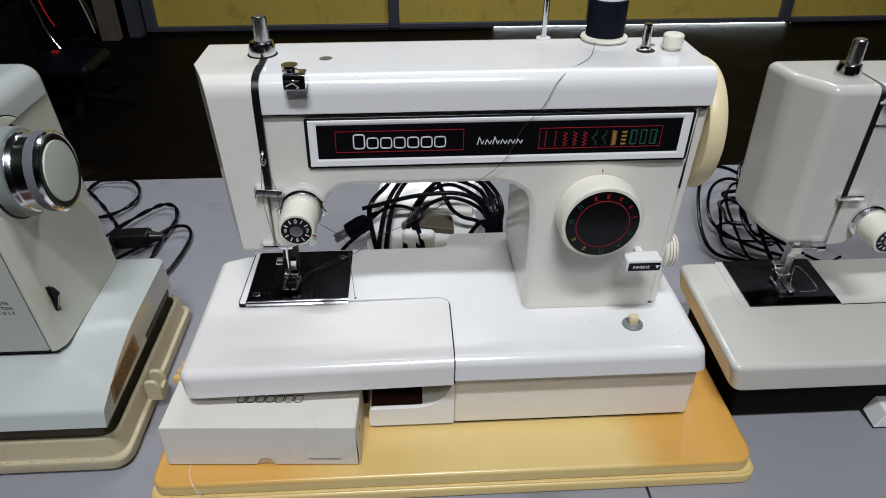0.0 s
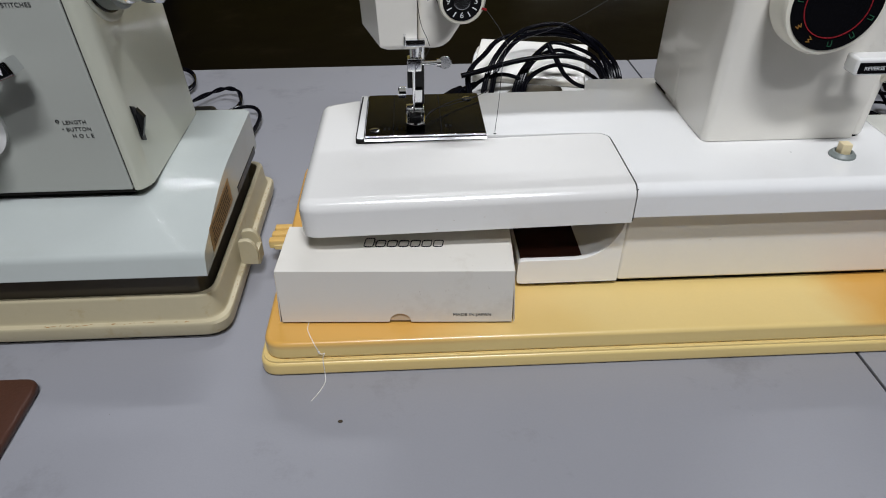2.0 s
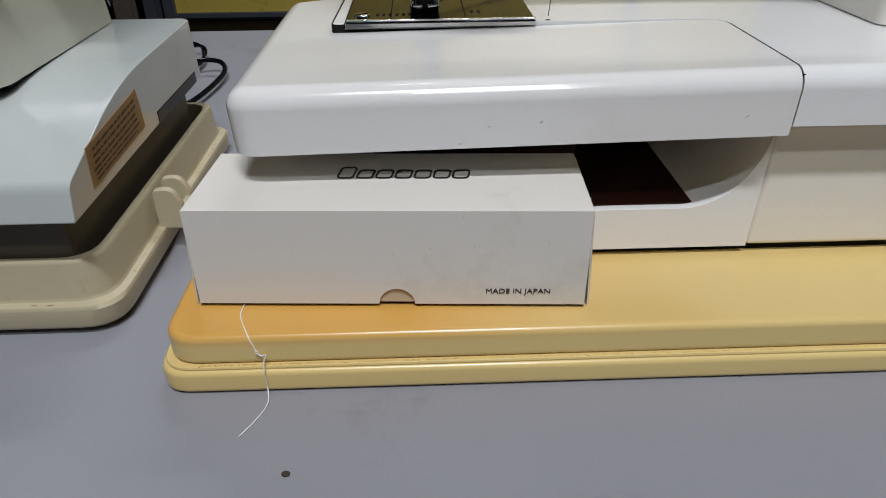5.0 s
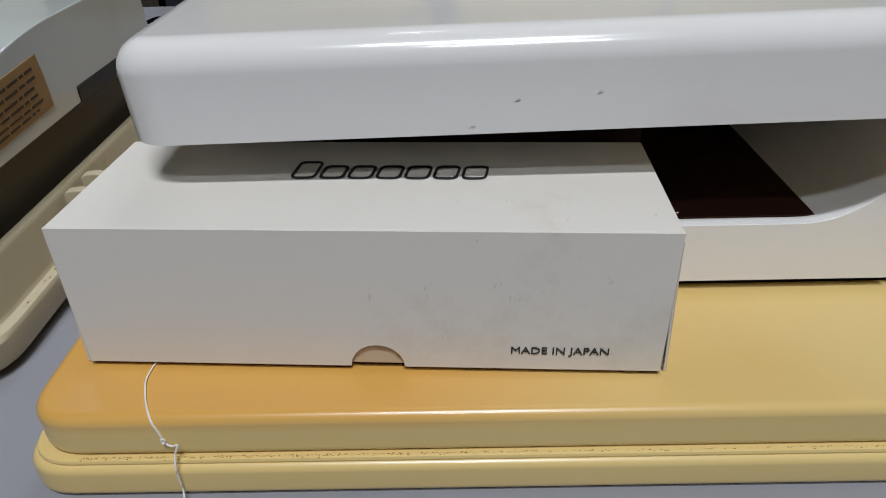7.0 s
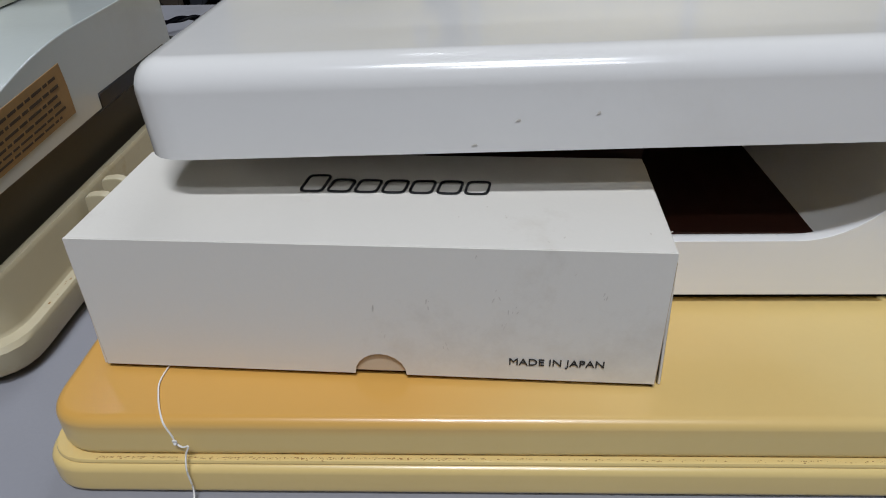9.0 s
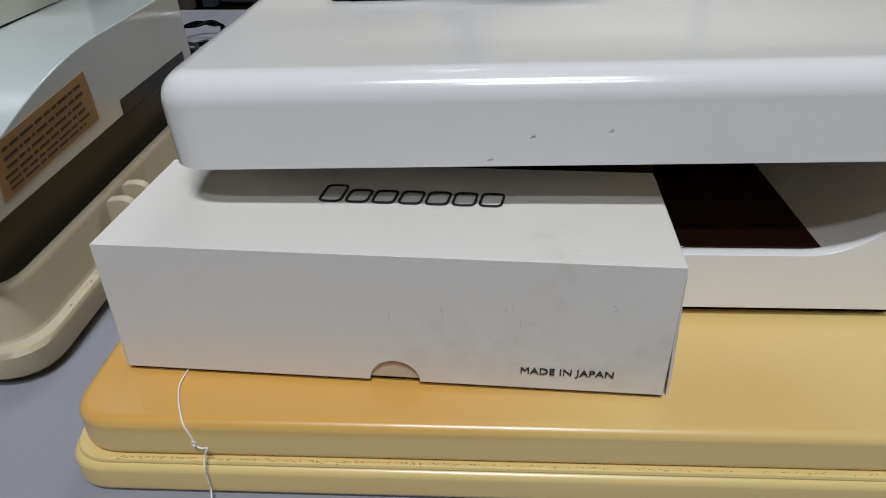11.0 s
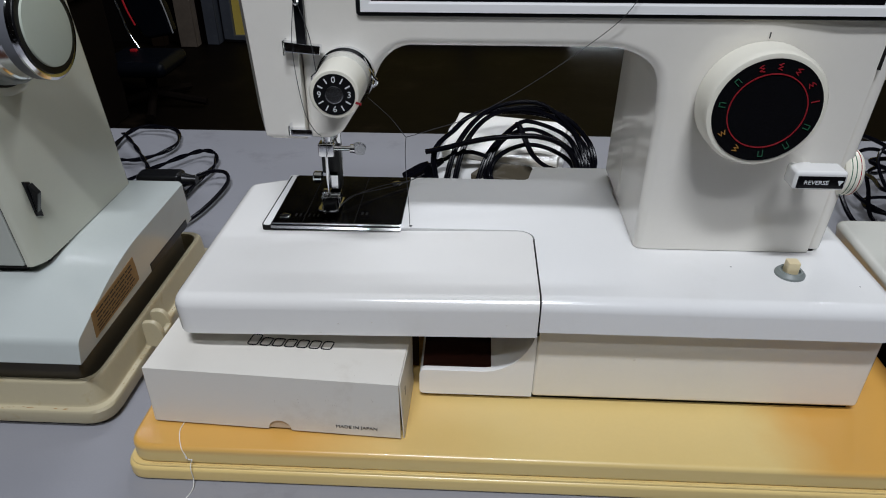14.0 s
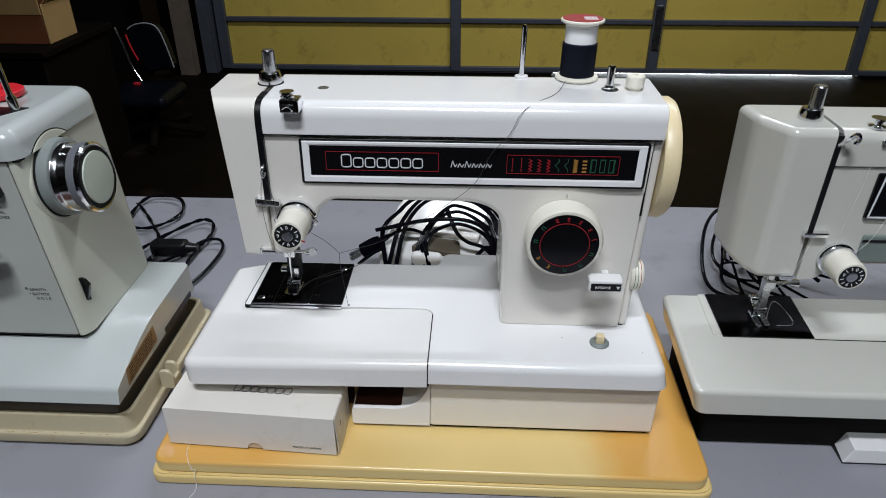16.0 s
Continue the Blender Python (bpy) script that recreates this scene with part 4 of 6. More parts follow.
part("spool_pin", lathe([(0.0021, 0), (0.0021, 0.0365), (0.0014, 0.0380)], (0.1065, 0.5265, 1.0470), seg=16), CHROME, M)
part("spool_pin", lathe([(0.0021, 0), (0.0021, 0.0300)], (0.1480, 0.5230, 1.0462), seg=16), CHROME, M)

spool = thing("thread_spool", (0.1480, 0.5230, 1.0458), "plastic spool of navy thread with a red label", "thread spool")
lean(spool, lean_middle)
SX, SY, SZ = 0.1480, 0.5230, 1.0462
part("lower_rim", lathe([(0.0025, 0), (0.0155, 0.0), (0.0162, 0.0012), (0.0158, 0.0022), (0.0130, 0.0030)], (SX, SY, SZ), seg=40), IVORY, spool)
part("core", lathe([(0.0118, 0.0265), (0.0118, 0.0410)], (SX, SY, SZ), seg=36), BEZEL, spool, "white spool core")
turns = [(0.0128 + 0.00018 * (k % 2), 0.0028 + 0.0006 * k) for k in range(41)]
part("wound_thread", lathe([(0.0110, 0.0025)] + turns + [(0.0118, 0.0275)], (SX, SY, SZ), seg=36), NAVY, spool)
part("upper_rim", lathe([(0.0118, 0.0405), (0.0150, 0.0418), (0.0160, 0.0430), (0.0158, 0.0440), (0.0148, 0.0444)], (SX, SY, SZ), seg=40), IVORY, spool)
part("label_disc", lathe([(0.0146, 0.0443), (0.0146, 0.0447), (0.0028, 0.0447)], (SX, SY, SZ), seg=36), RED, spool)
lab = bmesh.new()
for k in range(4):
    slab(lab, [(SX + 0.001, SY - 0.006 + 0.0028 * k, SZ + 0.0447), (SX + 0.0105, SY - 0.006 + 0.0028 * k, SZ + 0.0447), (SX + 0.0105, SY - 0.0045 + 0.0028 * k, SZ + 0.0447), (SX + 0.001, SY - 0.0045 + 0.0028 * k, SZ + 0.0447)], (0, 0, 1), 0.0001)
part("label_print", lab, PRINT_WHITE, spool)

# needle bar, clamp and presser foot
NX, NY = -0.0838, 0.5080
part("needle_bar", lathe([(0.0033, 0), (0.0033, 0.040)], (NX, NY, 0.8920), seg=20), CHROME, M)
clamp = part("needle_clamp", rbox(NX - 0.0050, NX + 0.0045, NY - 0.0050, NY + 0.0040, 0.8900, 0.8985, 0.001, 2), CHROME, M)
part("clamp_screw", lathe([(0.0015, 0), (0.0015, 0.0100), (0.0026, 0.0102), (0.0026, 0.0130)], (NX + 0.0040, NY - 0.001, 0.8945), "x", 16), CHROME, clamp)
thumb = lathe([(0.0040, -0.0009), (0.0044, 0.0), (0.0040, 0.0009)], (NX + 0.0195, NY - 0.001, 0.8945), "y", 24)
part("thumb_screw", thumb, DULL_CHROME, clamp)
part("needle", lathe([(0.0010, 0), (0.0010, -0.014), (0.00045, -0.036)], (NX - 0.0008, NY - 0.0022, 0.8910), seg=10), CHROME, M)
part("presser_bar", lathe([(0.0030, 0), (0.0030, 0.055)], (NX + 0.0035, NY + 0.0110, 0.8720), seg=16), CHROME, M)
part("bar_block", rbox(NX - 0.0050, NX - 0.0010, NY + 0.002, NY + 0.009, 0.8760, 0.8900, 0.001, 2), BLACK, M)
part("presser_shank", rbox(NX - 0.0010, NX + 0.0062, NY + 0.0030, NY + 0.0115, 0.8640, 0.8940, 0.001, 2), BLACK, M, "dark steel presser shank")
part("shank_plate", rbox(NX - 0.0015, NX + 0.0050, NY + 0.0005, NY + 0.0035, 0.8660, 0.8760, 0.0008, 2), CHROME, M)
part("shank_screw", lathe([(0.0038, 0), (0.0038, -0.0045), (0.0030, -0.0052)], (NX - 0.0060, NY + 0.0045, 0.8725), "x", 20), CHROME, M)
foot = part("presser_foot", rbox(NX - 0.0062, NX + 0.0062, NY - 0.0010, NY + 0.0060, 0.8560, 0.8640, 0.0010, 2), CHROME, M)
for sgn in (-1, 1):
    toe = prism([(NX + sgn * 0.0010, NY - 0.0140, 0.0015), (NX + sgn * 0.0065, NY - 0.0125, 0.002), (NX + sgn * 0.0065, NY + 0.0100, 0.001), (NX + sgn * 0.0010, NY + 0.0100, 0)], "z", 0.8536, 0.8556, 0.0005, 2)
    for v in toe.verts:
        if v.co.y < NY - 0.010:
            v.co.z += 0.0022
    part("toe", toe, CHROME, foot)
    part("foot_wing", rbox(NX + sgn * 0.0050 - 0.0006, NX + sgn * 0.0050 + 0.0006, NY - 0.0030, NY + 0.0040, 0.8555, 0.8625, 0.0004, 1), CHROME, foot)
part("foot_bar", lathe([(0.0009, -0.0062), (0.0009, 0.0062)], (NX, NY - 0.0005, 0.8600), "x", 10), CHROME, foot)
dark = rbox(NX - 0.0040, NX + 0.0040, NY - 0.0080, NY - 0.0016, 0.8534, 0.8600, 0.0006, 1)
part("feed_dog", dark, BLACK, plate)

# loose threads
th = thing("loose_thread", (-0.031, 0.487, ZT), "loose dark sewing thread between spool and needle plate", "thread")
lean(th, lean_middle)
part("spool_run", tube([(0.1385, 0.5095, 1.0480), (0.1290, 0.4830, 1.0461), (0.1130, 0.4640, 1.0450), (0.1030, 0.4540, 1.0400), (0.0960, 0.4535, 1.0250), (0.0840, 0.4535, 1.0100), (0.0740, 0.4538, 0.9880), (0.0560, 0.4565, 0.9700), (0.0280, 0.4600, 0.9480), (0.0020, 0.4620, 0.9320), (-0.0180, 0.4624, 0.9245), (-0.0311, 0.4624, 0.9202)], 0.00019, 5), THREAD_DARK, th)
part("hanging_run", tube([(-0.0311, 0.4624, 0.9202), (-0.0322, 0.4680, 0.9050), (-0.0318, 0.4760, 0.8800), (-0.0318, 0.4860, 0.8540)], 0.00019, 5), THREAD_DARK, th)
part("dial_run", tube([(-0.0311, 0.4624, 0.9202), (-0.0380, 0.4560, 0.9330), (-0.0480, 0.4470, 0.9470)], 0.00019, 5), THREAD_DARK, th)
part("guide_run", tube([(-0.0815, 0.4510, 0.9930), (-0.0840, 0.4500, 0.9690), (-0.0815, 0.4505, 0.9400), (-0.0770, 0.4520, 0.9270), (-0.0760, 0.4700, 0.9150), (-0.0840, 0.5040, 0.8900)], 0.00019, 5), THREAD_DARK, th)
part("lever_run", tube([(-0.0805, 0.4512, 0.9920), (-0.0755, 0.4505, 0.9760), (-0.0735, 0.4500, 0.9600), (-0.0728, 0.4500, 0.9520)], 0.00019, 5), THREAD_DARK, th)
part("plate_run", tube([(-0.0780, 0.5020, 0.8560), (-0.0720, 0.5150, 0.8580), (-0.0560, 0.5300, 0.8560), (-0.0430, 0.5400, 0.8555), (-0.0300, 0.5520, 0.8560)], 0.00028, 5), THREAD_DARK, th)
part("plate_run", tube([(-0.0780, 0.5060, 0.8560), (-0.0690, 0.5200, 0.8570), (-0.0540, 0.5340, 0.8570), (-0.0380, 0.5440, 0.8560), (-0.0280, 0.5540, 0.8570)], 0.00028, 5), THREAD_DARK, th)

# ---- carton under the extension table ----
box = thing("accessory_box", (-0.0963, 0.4147, T + 0.0236), "off-white accessory carton tucked under the extension table", "carton", turn=-3.0)
BW, BD, BH = 0.0694, 0.0240, 0.0390
notch = [(0.0 - 0.0065 + 0.0065 * (1 - math.cos(a)), 0.0065 * math.sin(a)) for a in [math.pi * k / 10 for k in range(11)]]
NOTCH = 0.0022
pts = [(-BW, 0.0015), *[(p[0] + NOTCH, p[1] + 0.0015) for p in notch], (BW, 0.0015), (BW, BH + 0.0004), (-BW, BH + 0.0004)]
th_card = 0.0009
def card(points, y0, y1):
    bm = bmesh.new()
    a = [bm.verts.new((p[0], y0, p[1])) for p in points]
    b = [bm.verts.new((p[0], y1, p[1])) for p in points]
    bm.faces.new(a)
    bm.faces.new(list(reversed(b)))
    for k in range(len(points)):
        bm.faces.new((a[k], b[k], b[(k + 1) % len(points)], a[(k + 1) % len(points)]))
    bmesh.ops.recalc_face_normals(bm, faces=bm.faces)
    return bm
part("front_panel", card(pts, -BD, -BD + th_card), CARD, box, local=True, angle=30)
part("tuck_flap", rbox(-BW + 0.001, BW - 0.001, -BD + 0.001, -BD + 0.0018, 0.0018, BH - 0.002, 0, 1), CARD_EDGE, box, "brown inner flap", local=True)
part("back_panel", rbox(-BW, BW, BD - th_card, BD, 0, BH, 0.0003, 1), CARD, box, local=True)
lid = rbox(-BW, BW, -BD + 0.0003, BD, BH - 0.0006, BH + 0.0006, 0.0005, 2)
bmesh.ops.subdivide_edges(lid, edges=[e for e in lid.edges if abs(e.verts[0].co.x - e.verts[1].co.x) > 0.1], cuts=12, use_grid_fill=True)
for v in lid.verts:
    v.co.z += 0.00025 * math.sin(v.co.x * 34) * (1 - min(1.0, (v.co.y / BD) ** 2))
part("top_panel", lid, CARD, box, local=True)
for s in (-1, 1):
    flap = rbox(min(s * (BW - 0.0002), s * (BW + 0.0006)), max(s * (BW - 0.0002), s * (BW + 0.0006)), -BD + 0.0016, BD - 0.001, 0.0, BH - 0.0006, 0.0002, 1)
    for v in flap.verts:
        v.co.x += s * 0.0016 * max(0.0, 1 - v.co.z / 0.03) * max(0.0, -v.co.y / BD)
    part("end_flap", flap, CARD, box, local=True)
    part("flap_joint", rbox(min(s * (BW - 0.0016), s * (BW - 0.0003)), max(s * (BW - 0.0016), s * (BW - 0.0003)), -BD + 0.0009, -BD + 0.0015, 0.001, BH - 0.002, 0, 1), PRINT_BLACK, box, local=True)
    part("worn_edge", rbox(min(s * (BW - 0.0001), s * (BW + 0.0002)), max(s * (BW - 0.0001), s * (BW + 0.0002)), -BD + 0.0001, -BD + 0.0008, 0.001, BH - 0.002, 0, 1), CARD_EDGE, box, local=True)
part("flap_slit", rbox(BW + 0.0004, BW + 0.0009, -0.009, -0.0078, 0.012, 0.025, 0, 1), PRINT_BLACK, box, local=True)
spots = bmesh.new()
rng = random.Random(8)
for k in range(11):
    x, z = 0.020 + rng.gauss(0, 0.016), 0.022 + rng.gauss(0, 0.006)
    for j in range(rng.randint(1, 4)):
        at = Matrix.Translation((x + rng.gauss(0, 0.0006), -BD - 0.00012, z + rng.gauss(0, 0.0012)))
        bmesh.ops.create_circle(spots, cap_ends=True, segments=7, radius=rng.uniform(0.00008, 0.00028), matrix=at @ Matrix.Rotation(radians(90), 4, "X") @ Matrix.Rotation(rng.uniform(1.0, 1.9), 4, "Z") @ Matrix.Diagonal((rng.uniform(1, 4), 0.7, 1, 1)))
for k in range(9):
    x, y = 0.035 + rng.gauss(0, 0.02), -0.014 + rng.gauss(0, 0.004)
    z = BH + 0.0007 + 0.00025 * math.sin(x * 34) * (1 - min(1.0, (y / BD) ** 2))
    bmesh.ops.create_circle(spots, cap_ends=True, segments=7, radius=rng.uniform(0.0001, 0.0003), matrix=Matrix.Translation((x, y, z)) @ Matrix.Rotation(rng.uniform(0, 3), 4, "Z") @ Matrix.Diagonal((1.8, 0.8, 1, 1)))
tagged(part("stain", spots, SMUDGE, box, "brownish smudges", local=True), kind="stuff")
ORIGIN_BOX = ORIGIN[box.name]
lettering("origin_word", "MADE IN JAPAN", 0.0029, Matrix.Translation(ORIGIN_BOX) @ front(0.0455, -BD - 0.0002, 0.0072), PRINT_BLACK, box, stretch=1.12)
brand = bmesh.new()
emblem(brand, -0.0205, 0.0285, -0.0028, 0.0062, 0.0, 7, 0.00062, 0.0008)
bmesh.ops.rotate(brand, verts=brand.verts, matrix=Matrix.Rotation(radians(-90), 3, "X"))
bmesh.ops.translate(brand, verts=brand.verts, vec=(0, 0.0035, BH + 0.0008))
part("emblem", brand, PRINT_BLACK, box, "black maker's mark as plain shapes", local=True)

lint = thing("white_thread", (-0.145, 0.38, T), "snagged white thread hanging over the yellowed case lid", "thread")
part("strand", tube([(-0.1508, 0.3985, T + 0.0239), (-0.1515, 0.3895, T + 0.0239), (-0.1500, 0.3840, T + 0.0239), (-0.1478, 0.3790, T + 0.0238), (-0.1462, 0.3762, T + 0.0222), (-0.1448, 0.3755, T + 0.0190), (-0.1440, 0.3752, T + 0.0166), (-0.1425, 0.3746, T + 0.0160), (-0.1408, 0.3742, T + 0.0166), (-0.1418, 0.3738, T + 0.0140), (-0.1418, 0.3722, T + 0.0105), (-0.1416, 0.3719, T + 0.0030), (-0.1412, 0.3670, T + 0.0006), (-0.1440, 0.3590, T + 0.0006), (-0.1480, 0.3520, T + 0.0006)], 0.00024, 5), THREAD_WHITE, lint)
part("knot", tube([(-0.1446, 0.3752, T + 0.0178), (-0.1441, 0.3747, T + 0.0168), (-0.1438, 0.3749, T + 0.0176), (-0.1444, 0.3746, T + 0.0182)], 0.0003, 5), THREAD_WHITE, lint)


# ---- the older machine in its cream case tray ----
tray2 = thing("case_tray", (-0.4, 0.5, T), "cream plastic case tray with worn grubby rim", "case tray")


def rim_tray(x0, x1, y0, y1):
    """A shallow tray with a ledge outside and an upright rim."""
    bm = bmesh.new()
    rings = []
    for inset, z in ((0.0200, 0.0003), (0.0190, 0.0024), (0.0066, 0.0024), (0.0048, 0.0030), (0.0036, 0.0046), (0.0028, 0.0122), (0.0038, 0.0138), (0.0066, 0.0144), (0.0075, 0.0158), (0.0085, 0.0300), (0.0095, 0.0315), (0.0122, 0.0315), (0.0132, 0.0300), (0.0150, 0.0060), (0.02, 0.004)):
        pts = rounded([(x0 + inset, y0 + inset, 0.018), (x1 - inset, y0 + inset, 0.018 - inset * 0.4), (x1 - inset, y1 - inset, 0.012), (x0 + inset, y1 - inset, 0.012)], 6)
        rings.append([bm.verts.new((p.x, p.y, T + z)) for p in pts])
    n = len(rings[0])
    for a, b in zip(rings, rings[1:]):
        for k in range(n):
            bm.faces.new((a[k], a[(k + 1) % n], b[(k + 1) % n], b[k]))
    bm.faces.new(rings[-1])
    bm.faces.new(rings[0])
    return bm


part("tray_body", rim_tray(-0.66, -0.2020, 0.4060, 0.6060), TRAY_CREAM, tray2, angle=40)
lug = bmesh.new()
for y in (0.4725, 0.4855):
    merge(lug, prism([(-0.2085, T + 0.0130, 0), (-0.2085, T + 0.0325, 0.002), (-0.2000, T + 0.0335, 0.005), (-0.1955, T + 0.0250, 0.004), (-0.1962, T + 0.0130, 0.001)], "y", y, y + 0.0042, 0.0014, 2))
merge(lug, rbox(-0.1992, -0.1952, 0.4745, 0.4880, T + 0.0110, T + 0.0235, 0.0016, 2))
part("latch_lug", lug, TRAY_CREAM, tray2)
grime = bmesh.new()
rng = random.Random(12)
for k in range(46):
    t = rng.random()
    x = -0.32 + 0.09 * t if k < 40 else rng.uniform(-0.5, -0.215)
    s = rng.uniform(0.0001, 0.00032)
    bmesh.ops.create_icosphere(grime, subdivisions=1, radius=1, matrix=Matrix.Translation((x, 0.4112 + rng.gauss(0, 0.0008), T + 0.0142)) @ Matrix.Diagonal((s * 4.5, s, s * 0.25, 1)))
for k in range(80):
    s = rng.uniform(0.0001, 0.0003)
    bmesh.ops.create_icosphere(grime, subdivisions=1, radius=1, matrix=Matrix.Translation((-0.2070 + rng.gauss(0, 0.0008), rng.uniform(0.43, 0.6), T + 0.0142)) @ Matrix.Diagonal((s, s * 2.5, s * 0.4, 1)))
tagged(part("grime", grime, RUST, tray2, "brown grime on the ledge"), kind="stuff")

L = thing("sewing_machine", (-0.42, 0.5, T + 0.006), "older pale green-grey sewing machine standing in its case tray", "sewing machine", group="sewing machines")
lean(L, lambda x, y, z: (x - 0.068 * max(0.0, z - 0.835), y - 0.020 * max(0.0, z - 0.83), z + 0.0045 * min(1.0, max(0.0, (z - 0.812) / 0.02))))
lower = rbox(-0.62, -0.2200, 0.4190, 0.5800, T + 0.0065, 0.8005, 0.004, 2)
part("lower_base", lower, OLIVE, L, "olive-drab lower base")
bm = prism([(0.4070, 0.8020, 0.001), (0.4110, 0.8148, 0.0030), (0.4720, 0.8298, 0.030), (0.5840, 0.8306, 0.005), (0.5860, 0.8040, 0.003)], "x", -0.64, -0.2050, 0.0, corner=8)
cut(bm, (-0.2096, 0.45, 0.802), (1, 0, 0.02))
cut(bm, (-0.2120, 0.5790, 0.82), (0.75, 0.66, 0.06))
soften(bm, 0.0028, 4, 20)
part("base_shell", bm, PALE_GREEN, L, angle=50)
part("side_recess", rbox(-0.2260, -0.2093, 0.5020, 0.5700, 0.8012, 0.8105, 0.002, 1), BLACK, L, "black slot in the side of the base")
part("body_joint", merge(rbox(-0.60, -0.2515, 0.4660, 0.5770, 0.8295, 0.8312, 0, 1), rbox(-0.60, -0.2590, 0.4570, 0.4655, 0.8295, 0.8312, 0, 1)), GAP, L)
part("front_panel", rbox(-0.45, -0.2602, 0.4560, 0.53, 0.8308, 0.9920, 0.0015, 2), PALE_PANEL, L)
col = prism([(-0.2595, 0.4562, 0.001), (-0.2555, 0.4562, 0.005), (-0.2500, 0.4640, 0.005), (-0.2500, 0.5780, 0.006), (-0.40, 0.5780, 0.004), (-0.40, 0.50, 0), (-0.2595, 0.50, 0)], "z", 0.8308, 1.0000, 0.0)
part("pillar_side", col, BEIGE_SIDE, L, angle=30)
part("panel_joint", rbox(-0.2604, -0.2593, 0.4572, 0.50, 0.8336, 0.9915, 0, 1), GAP, L)
hood = rbox(-0.62, -0.2480, 0.4535, 0.5800, 0.9935, 1.0165, 0)
rim_e = [e for e in hood.edges if (all(v.co.z > 1.015 for v in e.verts) or all(v.co.x > -0.25 for v in e.verts)) and not all(v.co.z < 1.0 for v in e.verts)]
bmesh.ops.bevel(hood, geom=rim_e, offset=0.0125, segments=7, profile=0.5, affect="EDGES", clamp_overlap=True)
part("top_cover", hood, PALE_GREEN, L, angle=35)
part("cover_joint", rbox(-0.60, -0.2505, 0.4568, 0.575, 0.9915, 0.9937, 0, 1), GAP, L)
part("wheel_boss", lathe([(0.0370, -0.004), (0.0365, 0.0001), (0.0345, 0.0007), (0.0310, 0.0010)], (-0.2500, 0.4960, 0.9620), "x", 64), BEIGE_SIDE, L)
arch = lathe([(0.0400, -0.003), (0.0398, 0.0024), (0.0390, 0.0030), (0.0300, 0.0030)], (-0.2500, 0.4955, 0.9620), "x", 64)
part("wheel_arch", cut(arch, (0, 0, 0.9936), (0, 0, -1)), BEIGE_SIDE, L)
part("arch_joint", cut(lathe([(0.0406, -0.003), (0.0406, 0.0023)], (-0.2500, 0.4955, 0.9622), "x", 64), (0, 0, 0.9936), (0, 0, -1)), GAP, L)
HX, HC = -0.2490, (0.4945, 0.9640)
hw = part("handwheel", lathe([(0.0312, -0.0010), (0.0318, 0.0010), (0.0312, 0.0085), (0.0295, 0.0098)], (HX, *HC), "x", 64), GREY_PLASTIC, L, "grey and chrome handwheel")
# black disc draws the shadow ring behind the wheel
part("shadow_gap", lathe([(0.0332, 0), (0.0332, 0.0012)], (HX - 0.0005, *HC), "x", 48), BLACK, hw)
part("chrome_band", lathe([(0.0292, 0.0), (0.0286, 0.0010), (0.0284, 0.0040), (0.0275, 0.0050), (0.0274, 0.0118), (0.0279, 0.0125)], (HX + 0.0092, *HC), "x", 64), CHROME, hw)
part("knurled_ring", lathe([(0.0279, 0.0), (0.0283, 0.0006), (0.0284, 0.0056), (0.0282, 0.0066)], (HX + 0.0216, *HC), "x", 120, knurl=0.010), GREY_KNURL, hw)
part("chrome_lip", lathe([(0.0284, 0.0), (0.0286, 0.0014), (0.0270, 0.0028), (0.0250, 0.0020)], (HX + 0.0280, *HC), "x", 64), CHROME, hw)
part("black_ring", lathe([(0.0252, 0.0), (0.0252, 0.0012), (0.0214, 0.0010)], (HX + 0.0298, *HC), "x", 56), BLACK, hw)
part("hub_cap", lathe([(0.0216, 0.0), (0.0213, 0.0018), (0.0150, 0.0026), (0.0001, 0.0030)], (HX + 0.0302, *HC), "x", 48), CAP_GREEN, hw, "pale green hub cap")
sw = part("rocker_switch", prism([(0.4690, 0.8590, 0), (0.4745, 0.8560, 0), (0.4755, 0.8720, 0), (0.4745, 0.8790, 0), (0.4690, 0.8815, 0)], "x", -0.2515, -0.2492, 0.0004, 1), BLACK, L)
rk = prism([(0.0, 0.8600, 0), (0.0050, 0.8730, 0), (0.0015, 0.8790, 0)], "y", 0.4700, 0.4742, 0.0003, 1)
bmesh.ops.translate(rk, verts=rk.verts, vec=(-0.2494, 0, 0))
part("rocker", rk, BLACK, sw)
lb_n = Vector((1, 0, 0.02)).normalized()
lbl = bmesh.new()
LB = [[Vector(p) for p in pair] for pair in (((-0.2096, 0.4270, 0.8062), (-0.2096, 0.4860, 0.8085)), ((-0.2098, 0.4280, 0.8138), (-0.2098, 0.4860, 0.8168)), ((-0.2099, 0.4290, 0.8200), (-0.2099, 0.4850, 0.8235)))]


def on_label(s, f):
    """A place on the label: s along it, f up it, over its fold."""
    rows = [a.lerp(b, s) for a, b in LB]
    return rows[0].lerp(rows[1], f / 0.58) if f < 0.58 else rows[1].lerp(rows[2], (f - 0.58) / 0.42)


for f0, f1 in ((0, 0.58), (0.58, 1.0)):
    slab(lbl, [on_label(0, f0), on_label(1, f0), on_label(1, f1), on_label(0, f1)], lb_n, 0.0003)
label2 = part("rating_label", lbl, LABEL_PAPER, L, "brown stained rating label with unreadable print")
bars = bmesh.new()
rng = random.Random(17)
words = []
for k in range(6):
    s1 = 0.05 + 0.04 * rng.random()
    while s1 < 0.84:
        s0, s1 = s1, min(0.93, s1 + rng.uniform(0.04, 0.15))
        words.append((0.12 + 0.14 * k, s0, s1 - 0.018))
